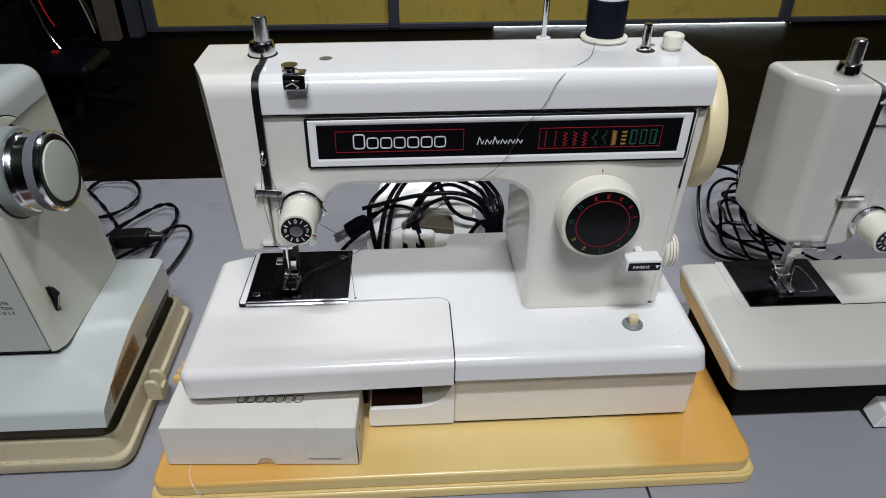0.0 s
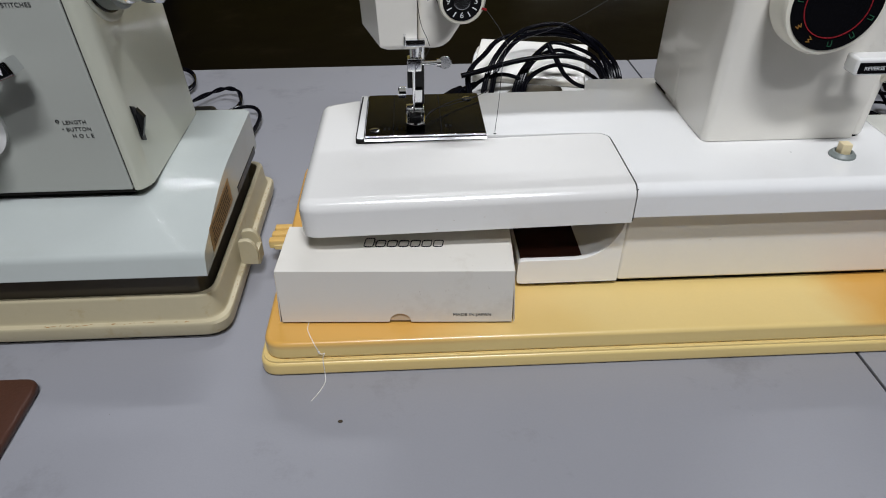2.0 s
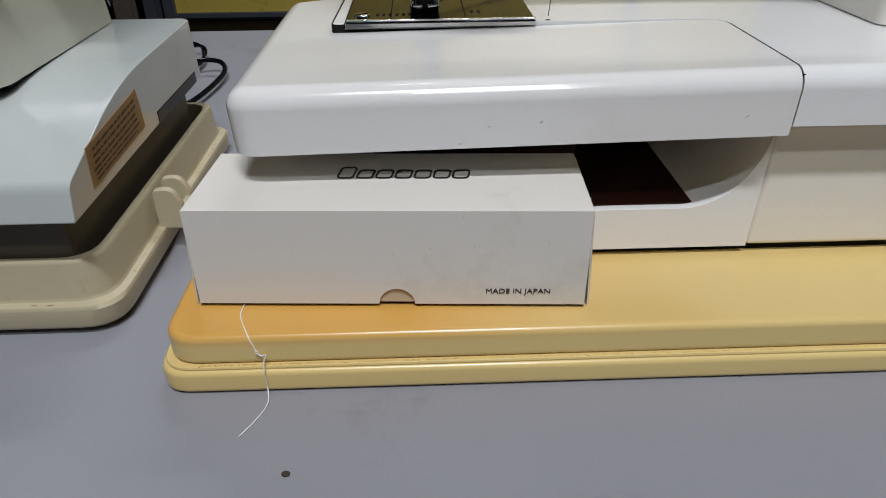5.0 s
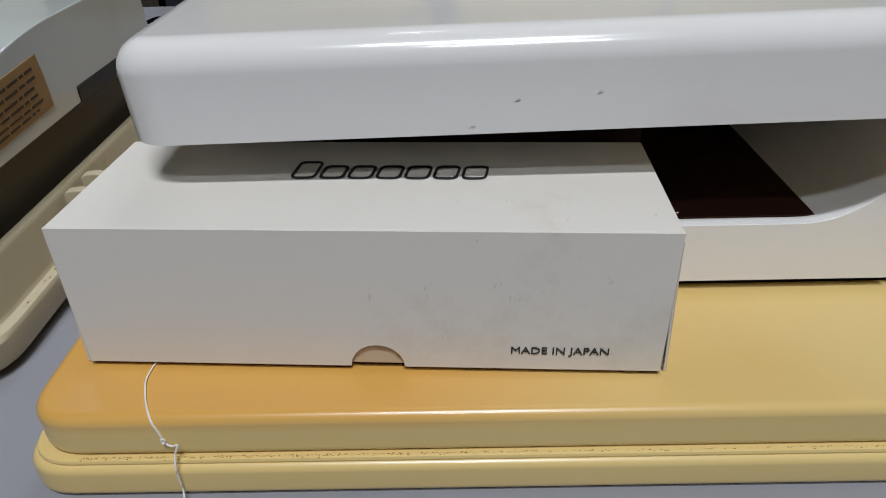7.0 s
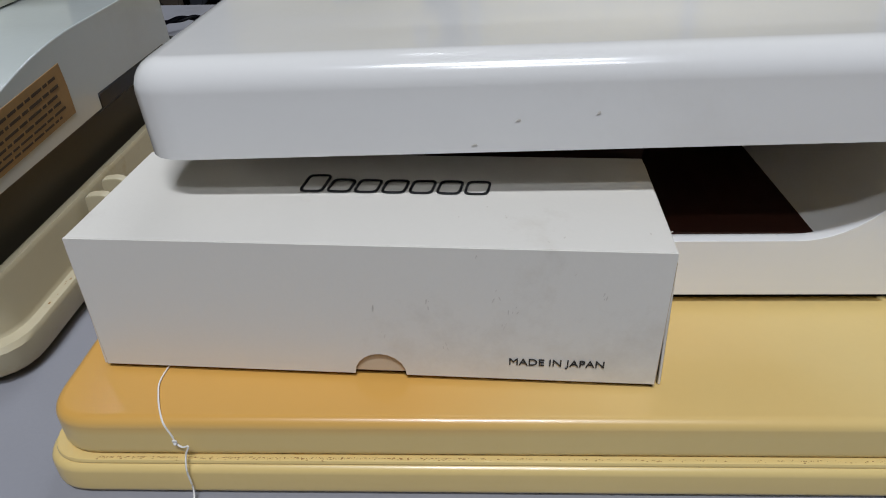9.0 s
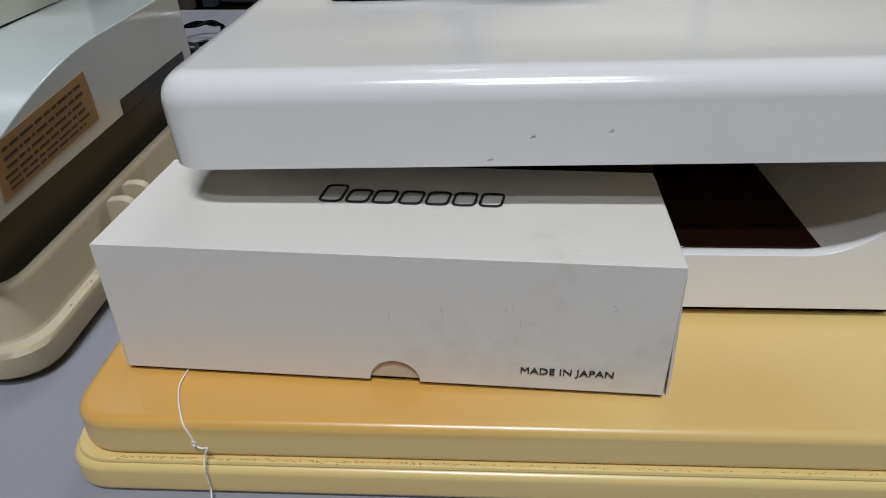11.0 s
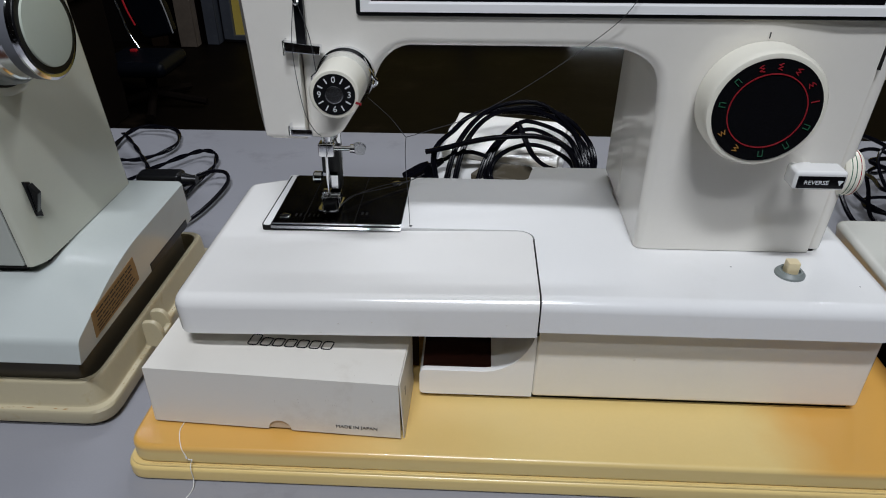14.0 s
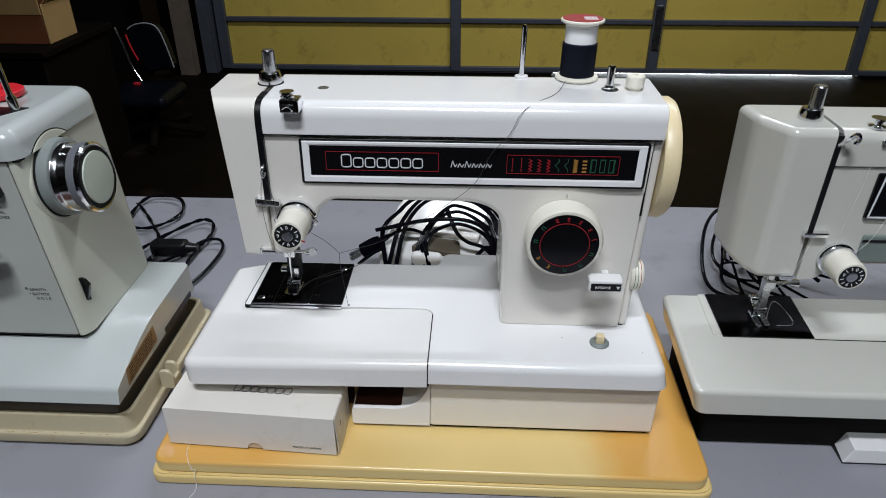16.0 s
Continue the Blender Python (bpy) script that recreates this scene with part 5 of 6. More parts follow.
for f, s0, s1 in words:
    if s1 > s0:
        q = [on_label(s0, f), on_label(s1, f), on_label(s1, f + 0.05), on_label(s0, f + 0.05)]
        slab(bars, [p + lb_n * 0.0004 for p in q], lb_n, 0.0001)
part("print_bar", bars, RUST_DARK, label2)
# printed front
mp = part("modifier_plate", prism([(-0.45, 0.9640, 0.002), (-0.2705, 0.9640, 0.004), (-0.2750, 0.9900, 0.003), (-0.45, 0.9900, 0.002)], "y", 0.4500, 0.4562, 0.0012, 2), BLACK_GLOSS, L, "black plate with a white outline")
ol = bmesh.new()
stroke(ol, [(-0.45, 0.9658), (-0.2750, 0.9658), (-0.2780, 0.9882), (-0.45, 0.9882)], 0.0011, 0.4499)
part("outline", ol, PRINT_WHITE, mp)
lettering("modifier_word", "MODIFIER", 0.0045, front(-0.2940, 0.4498, 0.9775), PRINT_WHITE, mp, stretch=0.75)
for word, size, x, z in (("WIDTH", 0.0036, -0.2850, 0.9545), ("SPECIAL", 0.0036, -0.2840, 0.9498), ("STITCHES", 0.0036, -0.2835, 0.9452), ("LENGTH", 0.0036, -0.2790, 0.8775), ("BUTTON", 0.0036, -0.2780, 0.8730), ("H O L E", 0.0036, -0.2770, 0.8687)):
    lettering("printed_word", word, size, front(x, 0.4558, z), PRINT_BLACK, L, stretch=0.92, spacing=1.12)
sym = bmesh.new()
ring_stroke(sym, -0.2937, 0.9555, 0.0009, 0.00035, 0.4559, 12)
ring_stroke(sym, -0.2885, 0.8785, 0.0009, 0.00035, 0.4559, 12)
for x, z in ((-0.2925, 0.9500), (-0.2870, 0.8735)):
    slab(sym, [(x - 0.0003, 0.4559, z - 0.0003), (x + 0.0003, 0.4559, z - 0.0003), (x + 0.0003, 0.4559, z + 0.0003), (x - 0.0003, 0.4559, z + 0.0003)], (0, -1, 0))
part("printed_symbol", sym, PRINT_BLACK, L)
rl = rbox(-0.0145, 0.0145, -0.0120, 0.0, -0.0042, 0.0042, 0.001, 2)
at = Matrix.Translation((-0.3030, 0.4480, 0.9130)) @ Matrix.Rotation(radians(-20), 4, "Y")
bmesh.ops.transform(rl, matrix=at, verts=rl.verts)
revl = part("reverse_lever", rl, CHROME, L, "chrome reverse lever with a dark label")
rb = rbox(-0.0125, 0.0125, -0.0128, -0.0118, -0.0032, 0.0030, 0.0004, 1)
bmesh.ops.transform(rb, matrix=at, verts=rb.verts)
part("lever_label", rb, BLACK_GLOSS, revl)
lettering("reverse_word", "REVERSE", 0.0036, at @ front(-0.0025, -0.0130, 0), PRINT_WHITE, revl, stretch=0.9)
ar = bmesh.new()
slab(ar, [(0.0070, -0.0129, 0.0018), (0.0108, -0.0129, 0.0018), (0.0090, -0.0129, -0.0018), (0.0089, -0.0129, -0.0018)], (0, -1, 0))
bmesh.ops.transform(ar, matrix=at, verts=ar.verts)
part("reverse_arrow", ar, PRINT_WHITE, revl)
part("lever_post", rbox(-0.3070, -0.2990, 0.4470, 0.4565, 0.9100, 0.9160, 0.001, 1), CHROME, L)
lk = part("length_dial", lathe([(0.0215, 0.0), (0.0220, -0.0040), (0.0170, -0.0055), (0.0165, -0.0150), (0.0150, -0.0165)], (-0.3400, 0.4562, 0.8780), "y", 56), WHITE_PLASTIC, L)
part("dial_ring", lathe([(0.0152, 0.002), (0.0152, -0.0006), (0.0120, -0.0010)], (-0.3400, 0.4397, 0.8780), "y", 48), CHROME, lk)
part("dial_face", lathe([(0.0122, 0.001), (0.0122, -0.0009), (0.0001, -0.0009)], (-0.3400, 0.4397, 0.8780), "y", 40), BLACK_GLOSS, lk)
part("winder_recess", prism([(-0.3160, 0.4870, 0.003), (-0.2760, 0.4870, 0.003), (-0.2620, 0.5090, 0.003), (-0.3060, 0.5090, 0.003)], "z", 1.0160, 1.0169, 0), BLACK, L)
part("spool_pin", lathe([(0.0038, 0.0), (0.0038, 0.010), (0.0024, 0.012), (0.0024, 0.046), (0.0018, 0.047)], (-0.2715, 0.5040, 1.0168), seg=18), CHROME, L)
part("winder_lever", tube([(-0.2860, 0.4950, 1.0165), (-0.2820, 0.4920, 1.0230), (-0.2820, 0.4920, 1.0280)], 0.0022, 8), CHROME, L)
sp2 = thing("thread_spool", (-0.317, 0.532, 1.0212), "flat red plastic spool on the machine top", "thread spool")
part("rim", lathe([(0.0180, 0.0), (0.0200, 0.0015), (0.0200, 0.0050), (0.0180, 0.0062)], (-0.3170, 0.5320, 1.0214), seg=36), RED_PLASTIC, sp2)
part("hub", lathe([(0.006, 0.006), (0.006, 0.009)], (-0.3170, 0.5320, 1.0214), seg=20), RED_PLASTIC, sp2)

# its mains lead on the table
def lead(name, points, r, label, at, twin=False, twist=False):
    t = thing(name, at, label, "power cord")
    if twist:
        path = smooth_path(points, 8)
        two = bmesh.new()
        for ph in (0, math.pi):
            line = []
            for i, p in enumerate(path):
                way = (path[min(i + 1, len(path) - 1)] - path[max(i - 1, 0)]).normalized()
                s = way.cross(Vector((0, 0, 1))).normalized()
                u = s.cross(way)
                a = i * 0.55 + ph
                line.append(p + (s * math.cos(a) + u * math.sin(a)) * r * 0.85)
            tube(line, r, 7, 2, bm=two)
        part("flex", two, CORD, t)
    else:
        part("flex", tube(points, r, 8, 8, twin=twin), CORD, t)
    return t


c1 = lead("power_cord", [(a - 0.012, b + 0.022, c) for a, b, c in [(-0.345, 0.64, 0.760), (-0.372, 0.74, 0.757), (-0.392, 0.82, 0.757), (-0.385, 0.868, 0.758), (-0.340, 0.862, 0.758), (-0.322, 0.815, 0.757), (-0.345, 0.775, 0.757), (-0.385, 0.775, 0.757)]], 0.0014, "black twisted mains lead coiled on the table", (-0.36, 0.75, T), twist=True)
c2 = lead("power_cord", [(a - 0.012, b + 0.022, c) for a, b, c in [(-0.390, 0.835, 0.763), (-0.362, 0.800, 0.764), (-0.335, 0.762, 0.764), (-0.318, 0.735, 0.763), (-0.310, 0.700, 0.760), (-0.318, 0.664, 0.757)]], 0.0014, "black twisted lead running to an in-line plug", (-0.35, 0.74, T), twist=True)
c3 = lead("power_cord", [(a - 0.012, b + 0.022, c) for a, b, c in [(-0.345, 0.690, 0.757), (-0.322, 0.735, 0.760), (-0.298, 0.778, 0.760), (-0.280, 0.795, 0.760), (-0.264, 0.785, 0.759), (-0.258, 0.755, 0.757), (-0.262, 0.722, 0.757), (-0.264, 0.680, 0.756), (-0.262, 0.640, 0.756)]], 0.0014, "black twisted lead looping over the table", (-0.29, 0.72, T), twist=True)
c4 = lead("power_cord", [(a - 0.012, b + 0.022, c) for a, b, c in [(-0.268, 0.716, 0.762), (-0.255, 0.735, 0.762), (-0.238, 0.738, 0.760), (-0.230, 0.715, 0.757), (-0.236, 0.660, 0.756), (-0.250, 0.620, 0.756)]], 0.0020, "thick black lead curving behind the case tray", (-0.25, 0.69, T))
c5 = lead("power_cord", [(a - 0.012, b + 0.022, c) for a, b, c in [(-0.268, 0.712, 0.760), (-0.290, 0.690, 0.758), (-0.312, 0.664, 0.757), (-0.330, 0.64, 0.757)]], 0.0020, "black lead leaving an in-line plug", (-0.29, 0.69, T))
plug = thing("inline_plug", (-0.304, 0.737, T), "black moulded in-line mains plug on the table", "plug")
pb = rbox(-0.024, 0.022, -0.010, 0.010, 0.002, 0.020, 0.005, 3)
for m in (pb,):
    bmesh.ops.rotate(m, verts=m.verts, matrix=Matrix.Rotation(radians(2), 3, "Z"))
    bmesh.ops.translate(m, verts=m.verts, vec=(-0.3070, 0.7380, T))
part("body", pb, BLACK, plug)
part("strain_relief", lathe([(0.0075, 0), (0.0060, 0.006), (0.0045, 0.014)], (-0.2860, 0.7385, T + 0.011), "x", 16), BLACK, plug)

# ---- foot control with its coiled lead behind the middle machine ----
ped = thing("foot_control", (0.03, 0.69, T), "off-white foot control wrapped in its black lead", "foot control")
PTURN = Matrix.Rotation(radians(-14), 3, "Z")


def pedal_piece(name, bm, mat, label=""):
    bmesh.ops.rotate(bm, verts=bm.verts, cent=(0.035, 0.73, T), matrix=PTURN)
    return part(name, bm, mat, ped, label)


pedal_piece("body", prism([(0.690, T + 0.001, 0.003), (0.790, T + 0.001, 0.004), (0.788, T + 0.058, 0.006), (0.760, T + 0.058, 0.004), (0.700, T + 0.033, 0.004), (0.690, T + 0.028, 0.004)], "x", -0.028, 0.092, 0.003, 3), WHITE_PLASTIC)
pedal_piece("treadle", prism([(0.722, T + 0.0425, 0.003), (0.786, T + 0.0590, 0.003), (0.786, T + 0.0665, 0.003), (0.719, T + 0.0500, 0.003)], "x", -0.024, 0.088, 0.002, 3), WHITE)
# the hollow's shade is given by the dark colour of a raised block
groove = prism([(0.010, 0.698, 0.004), (0.072, 0.698, 0.004), (0.066, 0.716, 0.004), (0.024, 0.716, 0.004)], "z", T + 0.030, T + 0.0425, 0.001, 2)
for v in groove.verts:
    v.co.z += (v.co.y - 0.707) * 0.42
pedal_piece("recess", groove, OLIVE, "dark olive block drawn as the shaded hollow under the treadle")
pedal_piece("heel_knob", rbox(0.016, 0.052, 0.678, 0.696, T + 0.001, T + 0.040, 0.006, 4), WHITE_PLASTIC)
for fx in (-0.02, 0.084):
    pedal_piece("rubber_foot", lathe([(0.006, 0), (0.006, 0.0012)], (fx, 0.70, T), seg=16), BLACK)

coil = thing("power_cord", (0.06, 0.70, T), "glossy black flat flex coiled over the foot control", "power cord")
FLEX = [
    [(-0.022, 0.676, 0.755), (-0.019, 0.690, 0.782), (-0.007, 0.716, 0.816), (0.021, 0.735, 0.841), (0.063, 0.739, 0.847), (0.093, 0.726, 0.831), (0.106, 0.711, 0.811), (0.110, 0.698, 0.794), (0.108, 0.684, 0.757)],
    [(-0.013, 0.674, 0.755), (-0.011, 0.690, 0.782), (0.000, 0.717, 0.816), (0.025, 0.734, 0.837), (0.065, 0.735, 0.840), (0.099, 0.722, 0.824), (0.108, 0.709, 0.808), (0.112, 0.698, 0.794), (0.112, 0.682, 0.757)],
    [(-0.021, 0.682, 0.757), (-0.026, 0.690, 0.782), (-0.030, 0.708, 0.804), (-0.025, 0.718, 0.814), (-0.013, 0.728, 0.822), (0.005, 0.745, 0.832), (0.040, 0.752, 0.836), (0.085, 0.742, 0.832)],
    [(0.008, 0.672, 0.755), (0.010, 0.688, 0.782), (0.021, 0.711, 0.808), (0.045, 0.726, 0.829), (0.061, 0.728, 0.832), (0.091, 0.721, 0.822), (0.102, 0.709, 0.808), (0.106, 0.698, 0.794), (0.104, 0.680, 0.757)],
    [(0.026, 0.670, 0.756), (0.022, 0.684, 0.783), (0.019, 0.699, 0.796), (0.033, 0.717, 0.818), (0.061, 0.725, 0.826), (0.093, 0.714, 0.813), (0.102, 0.704, 0.801), (0.102, 0.686, 0.757)],
    [(0.032, 0.666, 0.756), (0.026, 0.680, 0.785), (0.022, 0.696, 0.797), (0.032, 0.708, 0.808), (0.053, 0.714, 0.815), (0.073, 0.713, 0.813), (0.092, 0.706, 0.805), (0.100, 0.696, 0.793), (0.098, 0.682, 0.757)],
    [(0.046, 0.715, 0.836), (0.052, 0.700, 0.827), (0.060, 0.692, 0.814), (0.072, 0.689, 0.805), (0.090, 0.688, 0.799), (0.102, 0.684, 0.785), (0.106, 0.676, 0.757)],
    [(0.030, 0.742, 0.838), (0.061, 0.741, 0.842), (0.090, 0.732, 0.836), (0.110, 0.720, 0.820), (0.117, 0.707, 0.805), (0.115, 0.698, 0.792), (0.114, 0.682, 0.757)],
    [(0.015, 0.745, 0.834), (0.053, 0.737, 0.838), (0.086, 0.730, 0.833), (0.106, 0.717, 0.817), (0.112, 0.705, 0.803), (0.110, 0.690, 0.780), (0.107, 0.678, 0.757)],
    [(0.070, 0.680, 0.757), (0.078, 0.684, 0.782), (0.088, 0.688, 0.795), (0.096, 0.690, 0.798), (0.104, 0.688, 0.786), (0.110, 0.678, 0.757)],
]
for line in FLEX:
    part("loop", tube(line, 0.00155, 8, 8, twin=True), CORD, coil)
part("lead", tube([(-0.037, 0.703, 0.811), (-0.020, 0.703, 0.815), (0.004, 0.702, 0.822), (0.029, 0.701, 0.827), (0.062, 0.700, 0.829), (0.086, 0.698, 0.822), (0.098, 0.694, 0.806), (0.101, 0.686, 0.785), (0.098, 0.676, 0.757)], 0.0024, 10), CORD, coil)
plug2 = thing("mains_plug", (-0.05, 0.71, T), "black two-pin mains plug lying against the foot control", "plug")
turn = Matrix.Translation((-0.0455, 0.7080, 0.7860)) @ Matrix.Rotation(radians(14), 4, "Z") @ Matrix.Rotation(radians(-27), 4, "Y")
pieces = [("body", prism([(-0.013, -0.0085, 0.003), (0.006, -0.0085, 0.004), (0.015, -0.004, 0.002), (0.015, 0.004, 0.002), (0.006, 0.0085, 0.004), (-0.013, 0.0085, 0.003)], "z", -0.006, 0.006, 0.002, 2), CORD)]
for sy in (-0.0045, 0.0045):
    pieces.append(("pin", rbox(-0.028, -0.012, sy - 0.0006, sy + 0.0006, -0.003, 0.003, 0.0003, 1), DULL_CHROME))
pieces.append(("strain_relief", lathe([(0.0042, 0), (0.0036, 0.008), (0.0026, 0.014)], (0.014, 0, 0), "x", 14), CORD))
for name, bm, mat in pieces:
    bmesh.ops.transform(bm, matrix=turn, verts=bm.verts)
    part(name, bm, mat, plug2)
part("flex", tube([(-0.021, 0.714, 0.7985), (-0.012, 0.716, 0.803), (0.004, 0.712, 0.808), (0.020, 0.706, 0.806)], 0.0020, 8), CORD, plug2)
trail = lead("power_cord", [(-0.026, 0.700, 0.790), (-0.040, 0.694, 0.785), (-0.056, 0.685, 0.775), (-0.070, 0.672, 0.762), (-0.082, 0.652, 0.7535), (-0.090, 0.630, 0.7525), (-0.092, 0.616, 0.7525)], 0.0022, "black lead trailing over the table behind the machine", (-0.06, 0.68, T))

# ---- the warm grey machine beyond ----
R = thing("sewing_machine", (0.45, 0.5, T), "warm grey-white free-arm sewing machine standing on the table", "sewing machine", group="sewing machines")
lean(R, lambda x, y, z: (x + 0.020 * max(0.0, z - 0.83), y - 0.015 * max(0.0, z - 0.83), z))
rb = prism([(0.2545, 0.4165, 0.009), (0.70, 0.4165, 0.006), (0.70, 0.5560, 0.006), (0.2600, 0.5560, 0.008)], "z", 0.8050, 0.8285, 0.0)
for v in rb.verts:
    if v.co.z < 0.81 and v.co.x < 0.28:
        v.co.x += 0.004
tops = [e for e in rb.edges if all(v.co.z > 0.82 for v in e.verts)]
bmesh.ops.bevel(rb, geom=tops, offset=0.006, segments=5, profile=0.5, affect="EDGES", clamp_overlap=True)
part("bed", rb, GREY_RIGHT, R, angle=30)
part("lower_base", rbox(0.455, 0.69, 0.4200, 0.5560, T + 0.005, 0.8039, 0.003, 2), GREY_RIGHT, R)
# solid dark block fills the space below the bed in place of shade
part("cavity_dark", rbox(0.277, 0.4548, 0.4400, 0.5500, T + 0.0005, 0.8039, 0.002, 1), GAP, R, "black block standing in for the shade under the bed")
shelf = prism([(0.3900, 0.4195, 0.001), (0.62, 0.4195, 0), (0.62, 0.4720, 0), (0.3965, 0.4720, 0)], "z", T + 0.003, T + 0.0175, 0.0)
for v in shelf.verts:
    if v.co.x < 0.4 and v.co.z > T + 0.01:
        v.co.x += 0.006
soften(shelf, 0.0018, 2, 30)
part("foot_shelf", shelf, WHITE_PLASTIC, R)
part("shelf_pad", rbox(0.391, 0.60, 0.4210, 0.471, T + 0.0003, T + 0.003, 0, 1), BLACK, R)
rp = part("needle_plate", prism([(0.2975, 0.4880, 0.001), (0.3760, 0.4880, 0.001), (0.3800, 0.5545, 0.002), (0.3000, 0.5545, 0.002)], "z", 0.8278, 0.8298, 0.0005, 2), PLATE, R, "dark steel needle plate")
part("plate_insert", prism([(0.2895, 0.4890, 0.005), (0.2972, 0.4882, 0.001), (0.2996, 0.5545, 0.001), (0.2930, 0.5545, 0.002)], "z", 0.8278, 0.8291, 0.0003, 1), GREY_RIGHT, R)
part("bed_joint", rbox(0.376, 0.46, 0.4872, 0.4882, 0.8284, 0.82875, 0, 1), GAP, R)
hd = prism([(0.4920, 0.8870, 0), (0.4920, 1.0180, 0), (0.5560, 1.0180, 0), (0.5560, 0.8870, 0)], "x", 0.2850, 0.3420, 0.0)
cut(hd, (0.3110, 0.4920, 0.95), (-0.86, -0.50, -0.02))
cut(hd, (0.2930, 0.5300, 0.95), (-1, -0.12, -0.03))
cut(hd, (0.2900, 0.54, 0.8960), (-0.40, 0.05, -0.9))
sharp = [e for e in hd.edges if len(e.link_faces) == 2 and e.calc_face_angle(0) > radians(10) and not all(v.co.x > 0.3415 for v in e.verts)]
bmesh.ops.bevel(hd, geom=sharp, offset=0.0065, segments=6, profile=0.5, affect="EDGES", clamp_overlap=True)
part("face_cover", hd, GREY_RIGHT, R, angle=50)
ra = prism([(0.3455, 0.8870, 0.002), (0.3600, 0.8880, 0.006), (0.3720, 0.9020, 0.005), (0.3850, 0.9040, 0.006), (0.52, 0.9040, 0.012), (0.535, 0.89, 0.01), (0.54, 0.8290, 0), (0.68, 0.8290, 0), (0.68, 0.9890, 0), (0.3455, 0.9890, 0)], "y", 0.4925, 0.5560, 0.0, corner=5)
part("arm_body", ra, GREY_RIGHT, R, angle=30)
part("top_cover", prism([(0.4905, 0.9898, 0.001), (0.4905, 1.0180, 0.010), (0.5560, 1.0180, 0.010), (0.5560, 0.9898, 0.001)], "x", 0.3458, 0.69, 0.003, 3, 6, 40), GREY_RIGHT, R, angle=30)
part("lever_slot", rbox(0.3418, 0.3460, 0.4912, 0.5200, 0.9320, 1.0140, 0, 1), BLACK, R)
part("take_up_lever", tube([(0.3440, 0.4950, 1.0040), (0.3452, 0.4850, 1.0130), (0.3480, 0.4800, 1.0190), (0.3500, 0.4790, 1.0160), (0.3485, 0.4800, 1.0120)], 0.0018, 8), CHROME, R)
part("pressure_collar", lathe([(0.0090, 0), (0.0090, 0.004), (0.0076, 0.0085), (0.006, 0.009)], (0.3300, 0.5180, 1.0180), seg=28), CHROME, R)
part("pressure_pin", lathe([(0.0052, 0), (0.0049, 0.0165), (0.0040, 0.0175)], (0.3315, 0.5180, 1.0265), seg=24), DULL_CHROME, R)
part("top_thread_guide", lathe([(0.0062, 0), (0.0066, 0.001), (0.003, 0.002), (0.003, 0.005), (0.006, 0.006), (0.0062, 0.0075)], (0.3720, 0.5000, 1.0180), seg=24), CHROME, R)
part("guide_hook", tube([(0.3780, 0.4980, 1.0210), (0.3810, 0.4930, 1.0180), (0.3770, 0.4890, 1.0120), (0.3740, 0.4890, 1.0100)], 0.0022, 8), CHROME, R)
part("thread_bar", rbox(0.3380, 0.3570, 0.4870, 0.4925, 0.9300, 0.9340, 0.0006, 2), CHROME, R)
part("lower_thread_guide", rbox(0.3300, 0.3400, 0.4870, 0.4925, 0.8895, 0.8935, 0.0006, 2), CHROME, R)
bz = part("brand_panel", rbox(0.3800, 0.62, 0.4895, 0.4930, 0.9460, 0.9850, 0.002, 2), BLACK_GLOSS, R, "black panel edged with a white line")
ol = bmesh.new()
stroke(ol, [(0.61, 0.9480), (0.3825, 0.9480), (0.3855, 0.9830), (0.61, 0.9830)], 0.0014, 0.4894)
part("outline", ol, PRINT_WHITE, bz)
st = part("green_strip", rbox(0.3860, 0.62, 0.4900, 0.4930, 0.9070, 0.9310, 0.001, 1), GREEN_STRIP, R, "grey-green lower strip")
part("strip_line", rbox(0.3860, 0.62, 0.4893, 0.4902, 0.9255, 0.9275, 0, 1), BLACK, st)
part("tension_seat", lathe([(0.0142, 0.0), (0.0142, -0.0035), (0.0120, -0.0045), (0.0120, -0.0070), (0.0138, -0.0078), (0.0138, -0.0095)], (0.3705, 0.4930, 0.9090), "y", 40), CHROME, R)
rk = part("tension_dial", lathe([(0.0118, -0.0085), (0.0124, -0.0105), (0.0120, -0.0290), (0.0112, -0.0302), (0.0098, -0.0304)], (0.3705, 0.4930, 0.9090), "y", 40), IVORY, R, "ivory tension dial with a black number ring")
kf = 0.4930 - 0.0306
part("number_ring", lathe([(0.0098, 0.001), (0.0098, 0), (0.0040, 0)], (0.3705, kf, 0.9090), "y", 36), BLACK, rk)
part("dial_screw", lathe([(0.0042, 0.001), (0.0042, -0.0004), (0.0036, -0.0007)], (0.3705, kf, 0.9090), "y", 24), DULL_CHROME, rk)
for ch, a in (("0", 75), ("3", -15), ("6", -105), ("9", 165)):
    lettering("dial_number", ch, 0.0042, front(0.3705 + 0.0070 * math.cos(radians(a)), kf - 0.0003, 0.9090 + 0.0070 * math.sin(radians(a)), 15), PRINT_WHITE, rk)
ticks = bmesh.new()
for a in (15, 45, 105, 135, 195, 225, 285, 315):
    c, s = math.cos(radians(a)), math.sin(radians(a))
    stroke(ticks, [(0.3705 + 0.0062 * c, 0.9090 + 0.0062 * s), (0.3705 + 0.0085 * c, 0.9090 + 0.0085 * s)], 0.0006, kf - 0.0001)
part("dial_tick", ticks, PRINT_WHITE, rk)
RX, RY = 0.3360, 0.5150
part("needle_bar", lathe([(0.0033, 0), (0.0033, 0.034)], (RX, RY, 0.8620), seg=18), CHROME, R)
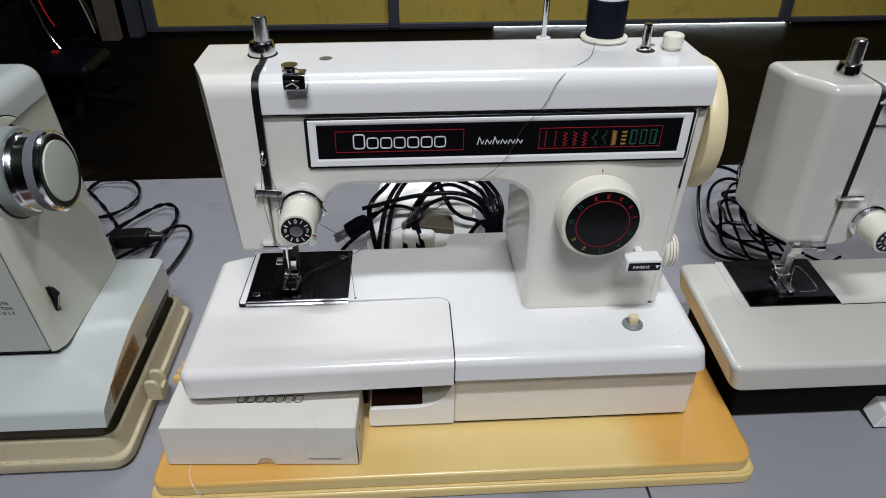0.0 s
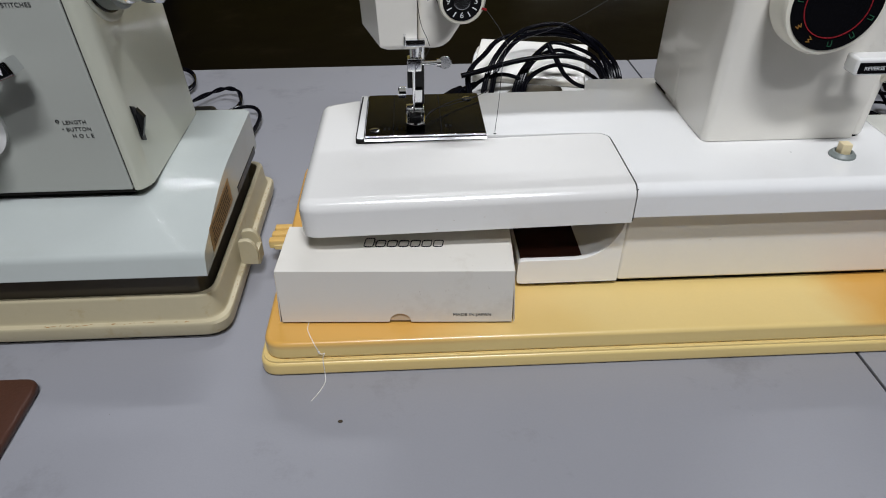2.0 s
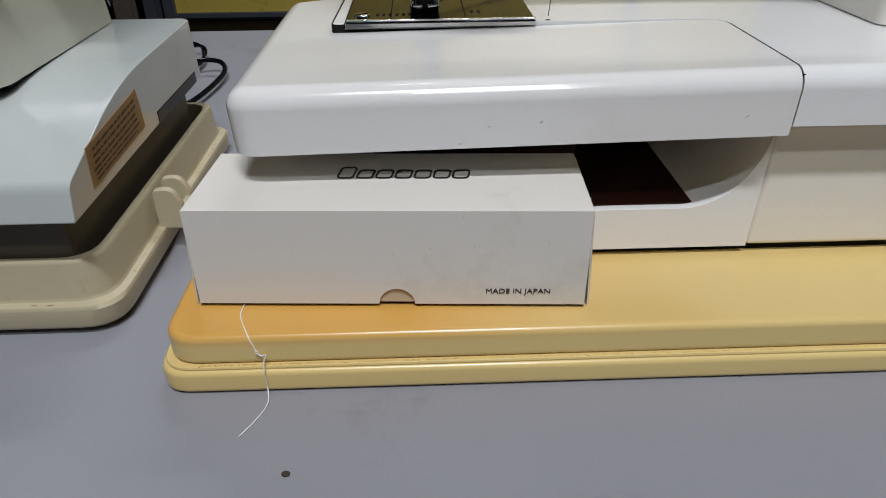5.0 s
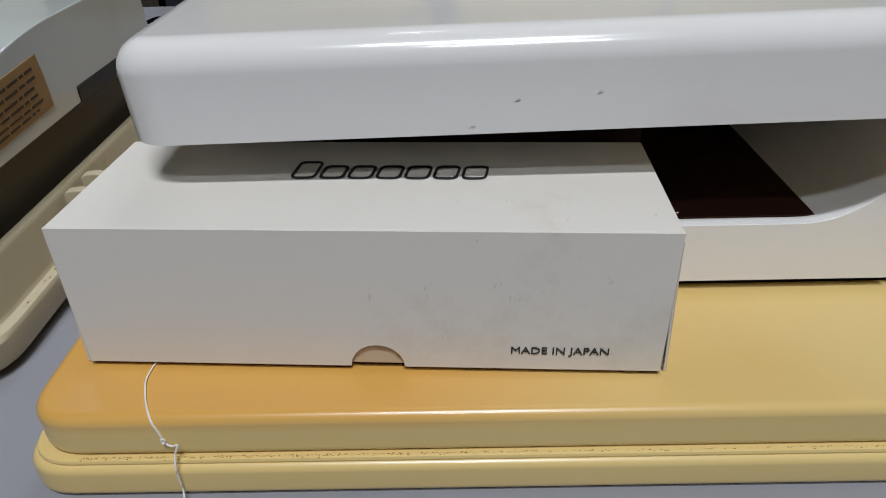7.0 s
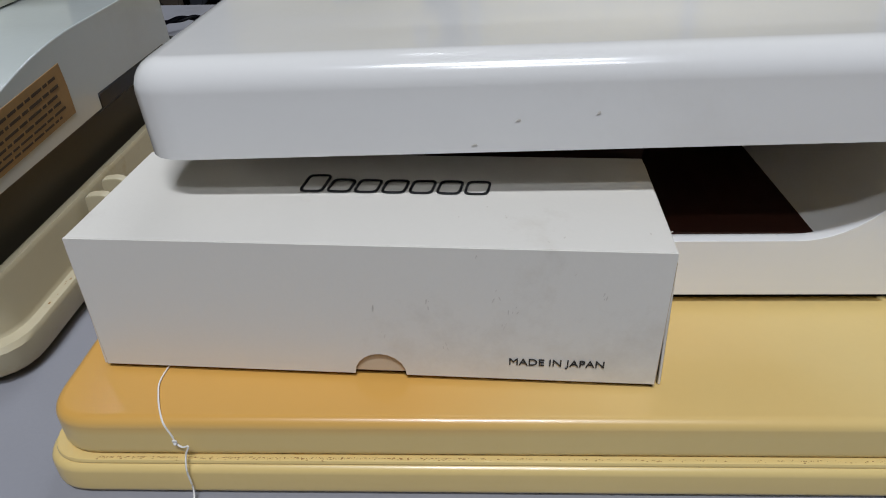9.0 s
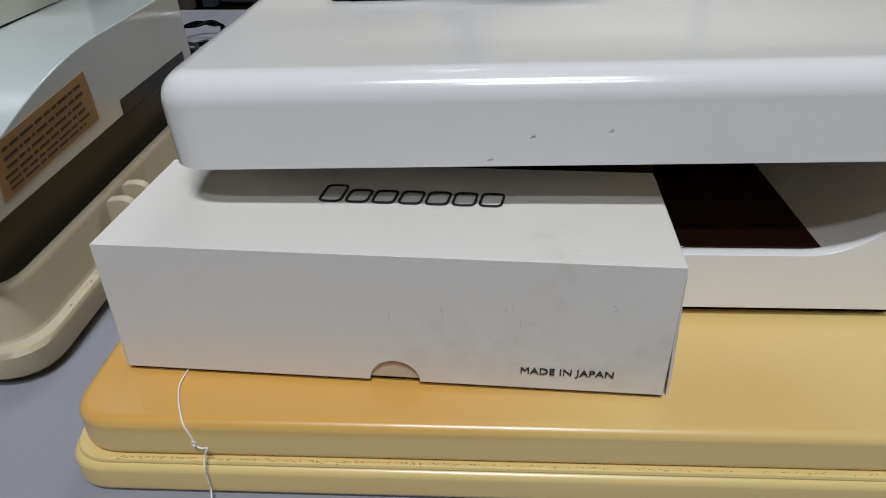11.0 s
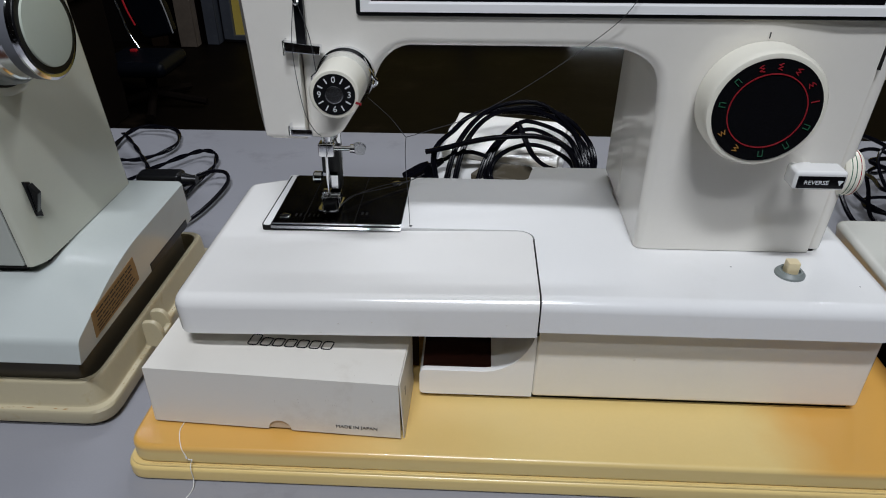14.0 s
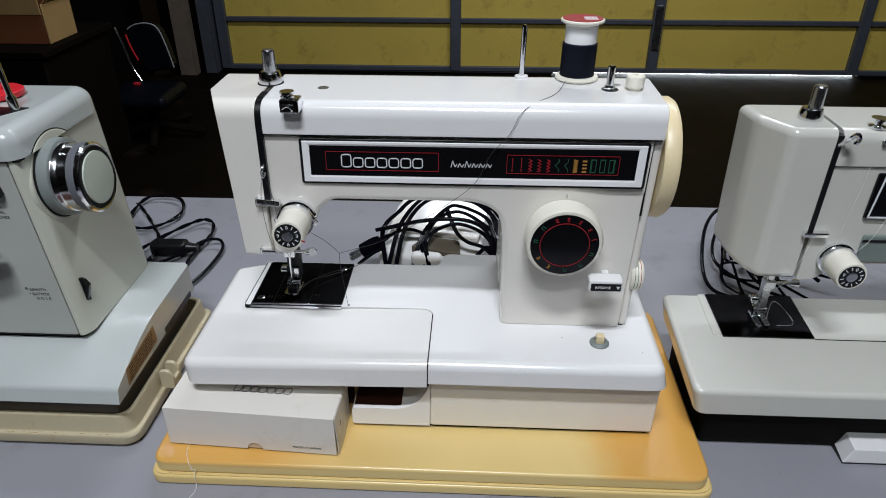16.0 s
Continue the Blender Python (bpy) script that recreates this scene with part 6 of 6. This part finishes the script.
part("needle_clamp", rbox(RX - 0.005, RX + 0.0045, RY - 0.005, RY + 0.004, 0.8650, 0.8730, 0.001, 2), CHROME, R)
part("clamp_screw", lathe([(0.0015, 0), (0.0015, 0.014), (0.0036, 0.0142), (0.0036, 0.021)], (RX + 0.004, RY, 0.8690), "x", 16), CHROME, R)
part("presser_shank", rbox(RX - 0.001, RX + 0.006, RY + 0.003, RY + 0.011, 0.8400, 0.8860, 0.001, 2), DULL_CHROME, R)
part("shank_screw", lathe([(0.0042, 0), (0.0042, -0.006), (0.003, -0.0066)], (RX - 0.004, RY + 0.004, 0.8490), "x", 20), CHROME, R)
rf = part("presser_foot", rbox(RX - 0.006, RX + 0.006, RY - 0.001, RY + 0.006, 0.8330, 0.8420, 0.001, 2), CHROME, R)
for sgn in (-1, 1):
    toe = prism([(RX + sgn * 0.001, RY - 0.014, 0.0015), (RX + sgn * 0.0065, RY - 0.0125, 0.002), (RX + sgn * 0.0065, RY + 0.010, 0.001), (RX + sgn * 0.001, RY + 0.010, 0)], "z", 0.8304, 0.8326, 0.0005, 2)
    part("toe", toe, CHROME, rf)
th2 = thing("loose_thread", (0.36, 0.5, 0.83), "loose white sewing thread on the grey machine", "thread")
part("arm_run", tube([(0.3770, 0.4890, 1.0100), (0.3730, 0.4880, 0.9700), (0.3680, 0.4880, 0.9300), (0.3650, 0.4820, 0.9150)], 0.00015, 5), THREAD_WHITE, th2)
part("panel_run", tube([(0.4300, 0.4880, 0.9900), (0.4050, 0.4870, 0.9600), (0.3880, 0.4820, 0.9280), (0.3700, 0.4780, 0.9160), (0.3620, 0.4800, 0.9140)], 0.00015, 5), THREAD_WHITE, th2)
part("needle_run", tube([(0.3480, 0.4860, 0.9300), (0.3420, 0.4860, 0.9050), (0.3380, 0.4900, 0.8850), (0.3360, 0.5100, 0.8600)], 0.00015, 5), THREAD_WHITE, th2)
part("plate_run", tube([(0.3400, 0.5080, 0.8340), (0.3500, 0.5230, 0.8440), (0.3650, 0.5150, 0.8320), (0.3620, 0.5050, 0.8310), (0.3480, 0.5040, 0.8310)], 0.00007, 5), THREAD_WHITE, th2)

rc = thing("power_cord", (0.40, 0.72, T), "tangled black leads heaped behind the grey machine", "power cord")
rng = random.Random(33)
for k in range(11):
    cx, cy = 0.432 + rng.gauss(0, 0.018), 0.725 + rng.gauss(0, 0.028)
    rx, ry = rng.uniform(0.020, 0.045), rng.uniform(0.035, 0.075)
    spin, tilt = rng.uniform(-0.9, 0.9), rng.uniform(-0.018, 0.03)
    zc = 0.757 + 0.0035 * k
    line = []
    for j in range(9):
        a = 2 * math.pi * j / 10
        u, v = rx * math.cos(a) * rng.uniform(0.8, 1.15), ry * math.sin(a) * rng.uniform(0.85, 1.1)
        y = min(0.845, cy + u * math.sin(spin) + v * math.cos(spin))
        x = max(0.366 + 0.30 * (y - 0.68), cx + u * math.cos(spin) - v * math.sin(spin))
        line.append((x, y, max(0.754, zc + tilt * math.sin(a))))
    part("loop", tube(line, rng.choice((0.0016, 0.0019, 0.0022)), 7, 6), CORD, rc)
part("loop", tube([(0.420, 0.655, 0.754), (0.385, 0.662, 0.754), (0.357, 0.680, 0.755), (0.355, 0.720, 0.765), (0.374, 0.785, 0.782), (0.405, 0.826, 0.788), (0.445, 0.830, 0.775), (0.480, 0.78, 0.757)], 0.0022, 8), CORD, rc)
part("loop", tube([(0.440, 0.665, 0.754), (0.400, 0.690, 0.757), (0.372, 0.730, 0.765), (0.392, 0.790, 0.776), (0.430, 0.815, 0.776), (0.470, 0.790, 0.760)], 0.0020, 8), CORD, rc)

# ---- small things on the table ----
lw = prism([(-0.3085, 0.3745, 0.010), (-0.47, 0.3745, 0.006), (-0.47, 0.20, 0.006), (-0.3085, 0.20, 0.010)], "z", T + 0.0003, T + 0.0065, 0.0022, 3, 6)
solo("leather_case", lw, LEATHER, "dark brown leatherette case lying on the table", "case", at=(-0.39, 0.29, T))
specks = bmesh.new()
rng = random.Random(5)
bmesh.ops.create_icosphere(specks, subdivisions=2, radius=0.0012, matrix=Matrix.Translation((-0.1300, 0.3360, T + 0.0006)) @ Matrix.Diagonal((1.2, 0.9, 0.5, 1)))
for k in range(60):
    s = rng.uniform(0.0001, 0.0003)
    bmesh.ops.create_icosphere(specks, subdivisions=1, radius=1, matrix=Matrix.Translation((rng.uniform(-0.5, 0.6), rng.uniform(0.15, 0.86), T + 0.0001)) @ Matrix.Diagonal((s * rng.uniform(1, 3), s, s * 0.4, 1)))
solo("table_crumb", specks, DUST, "dark crumbs and specks on the grey table", "crumbs", kind="stuff")
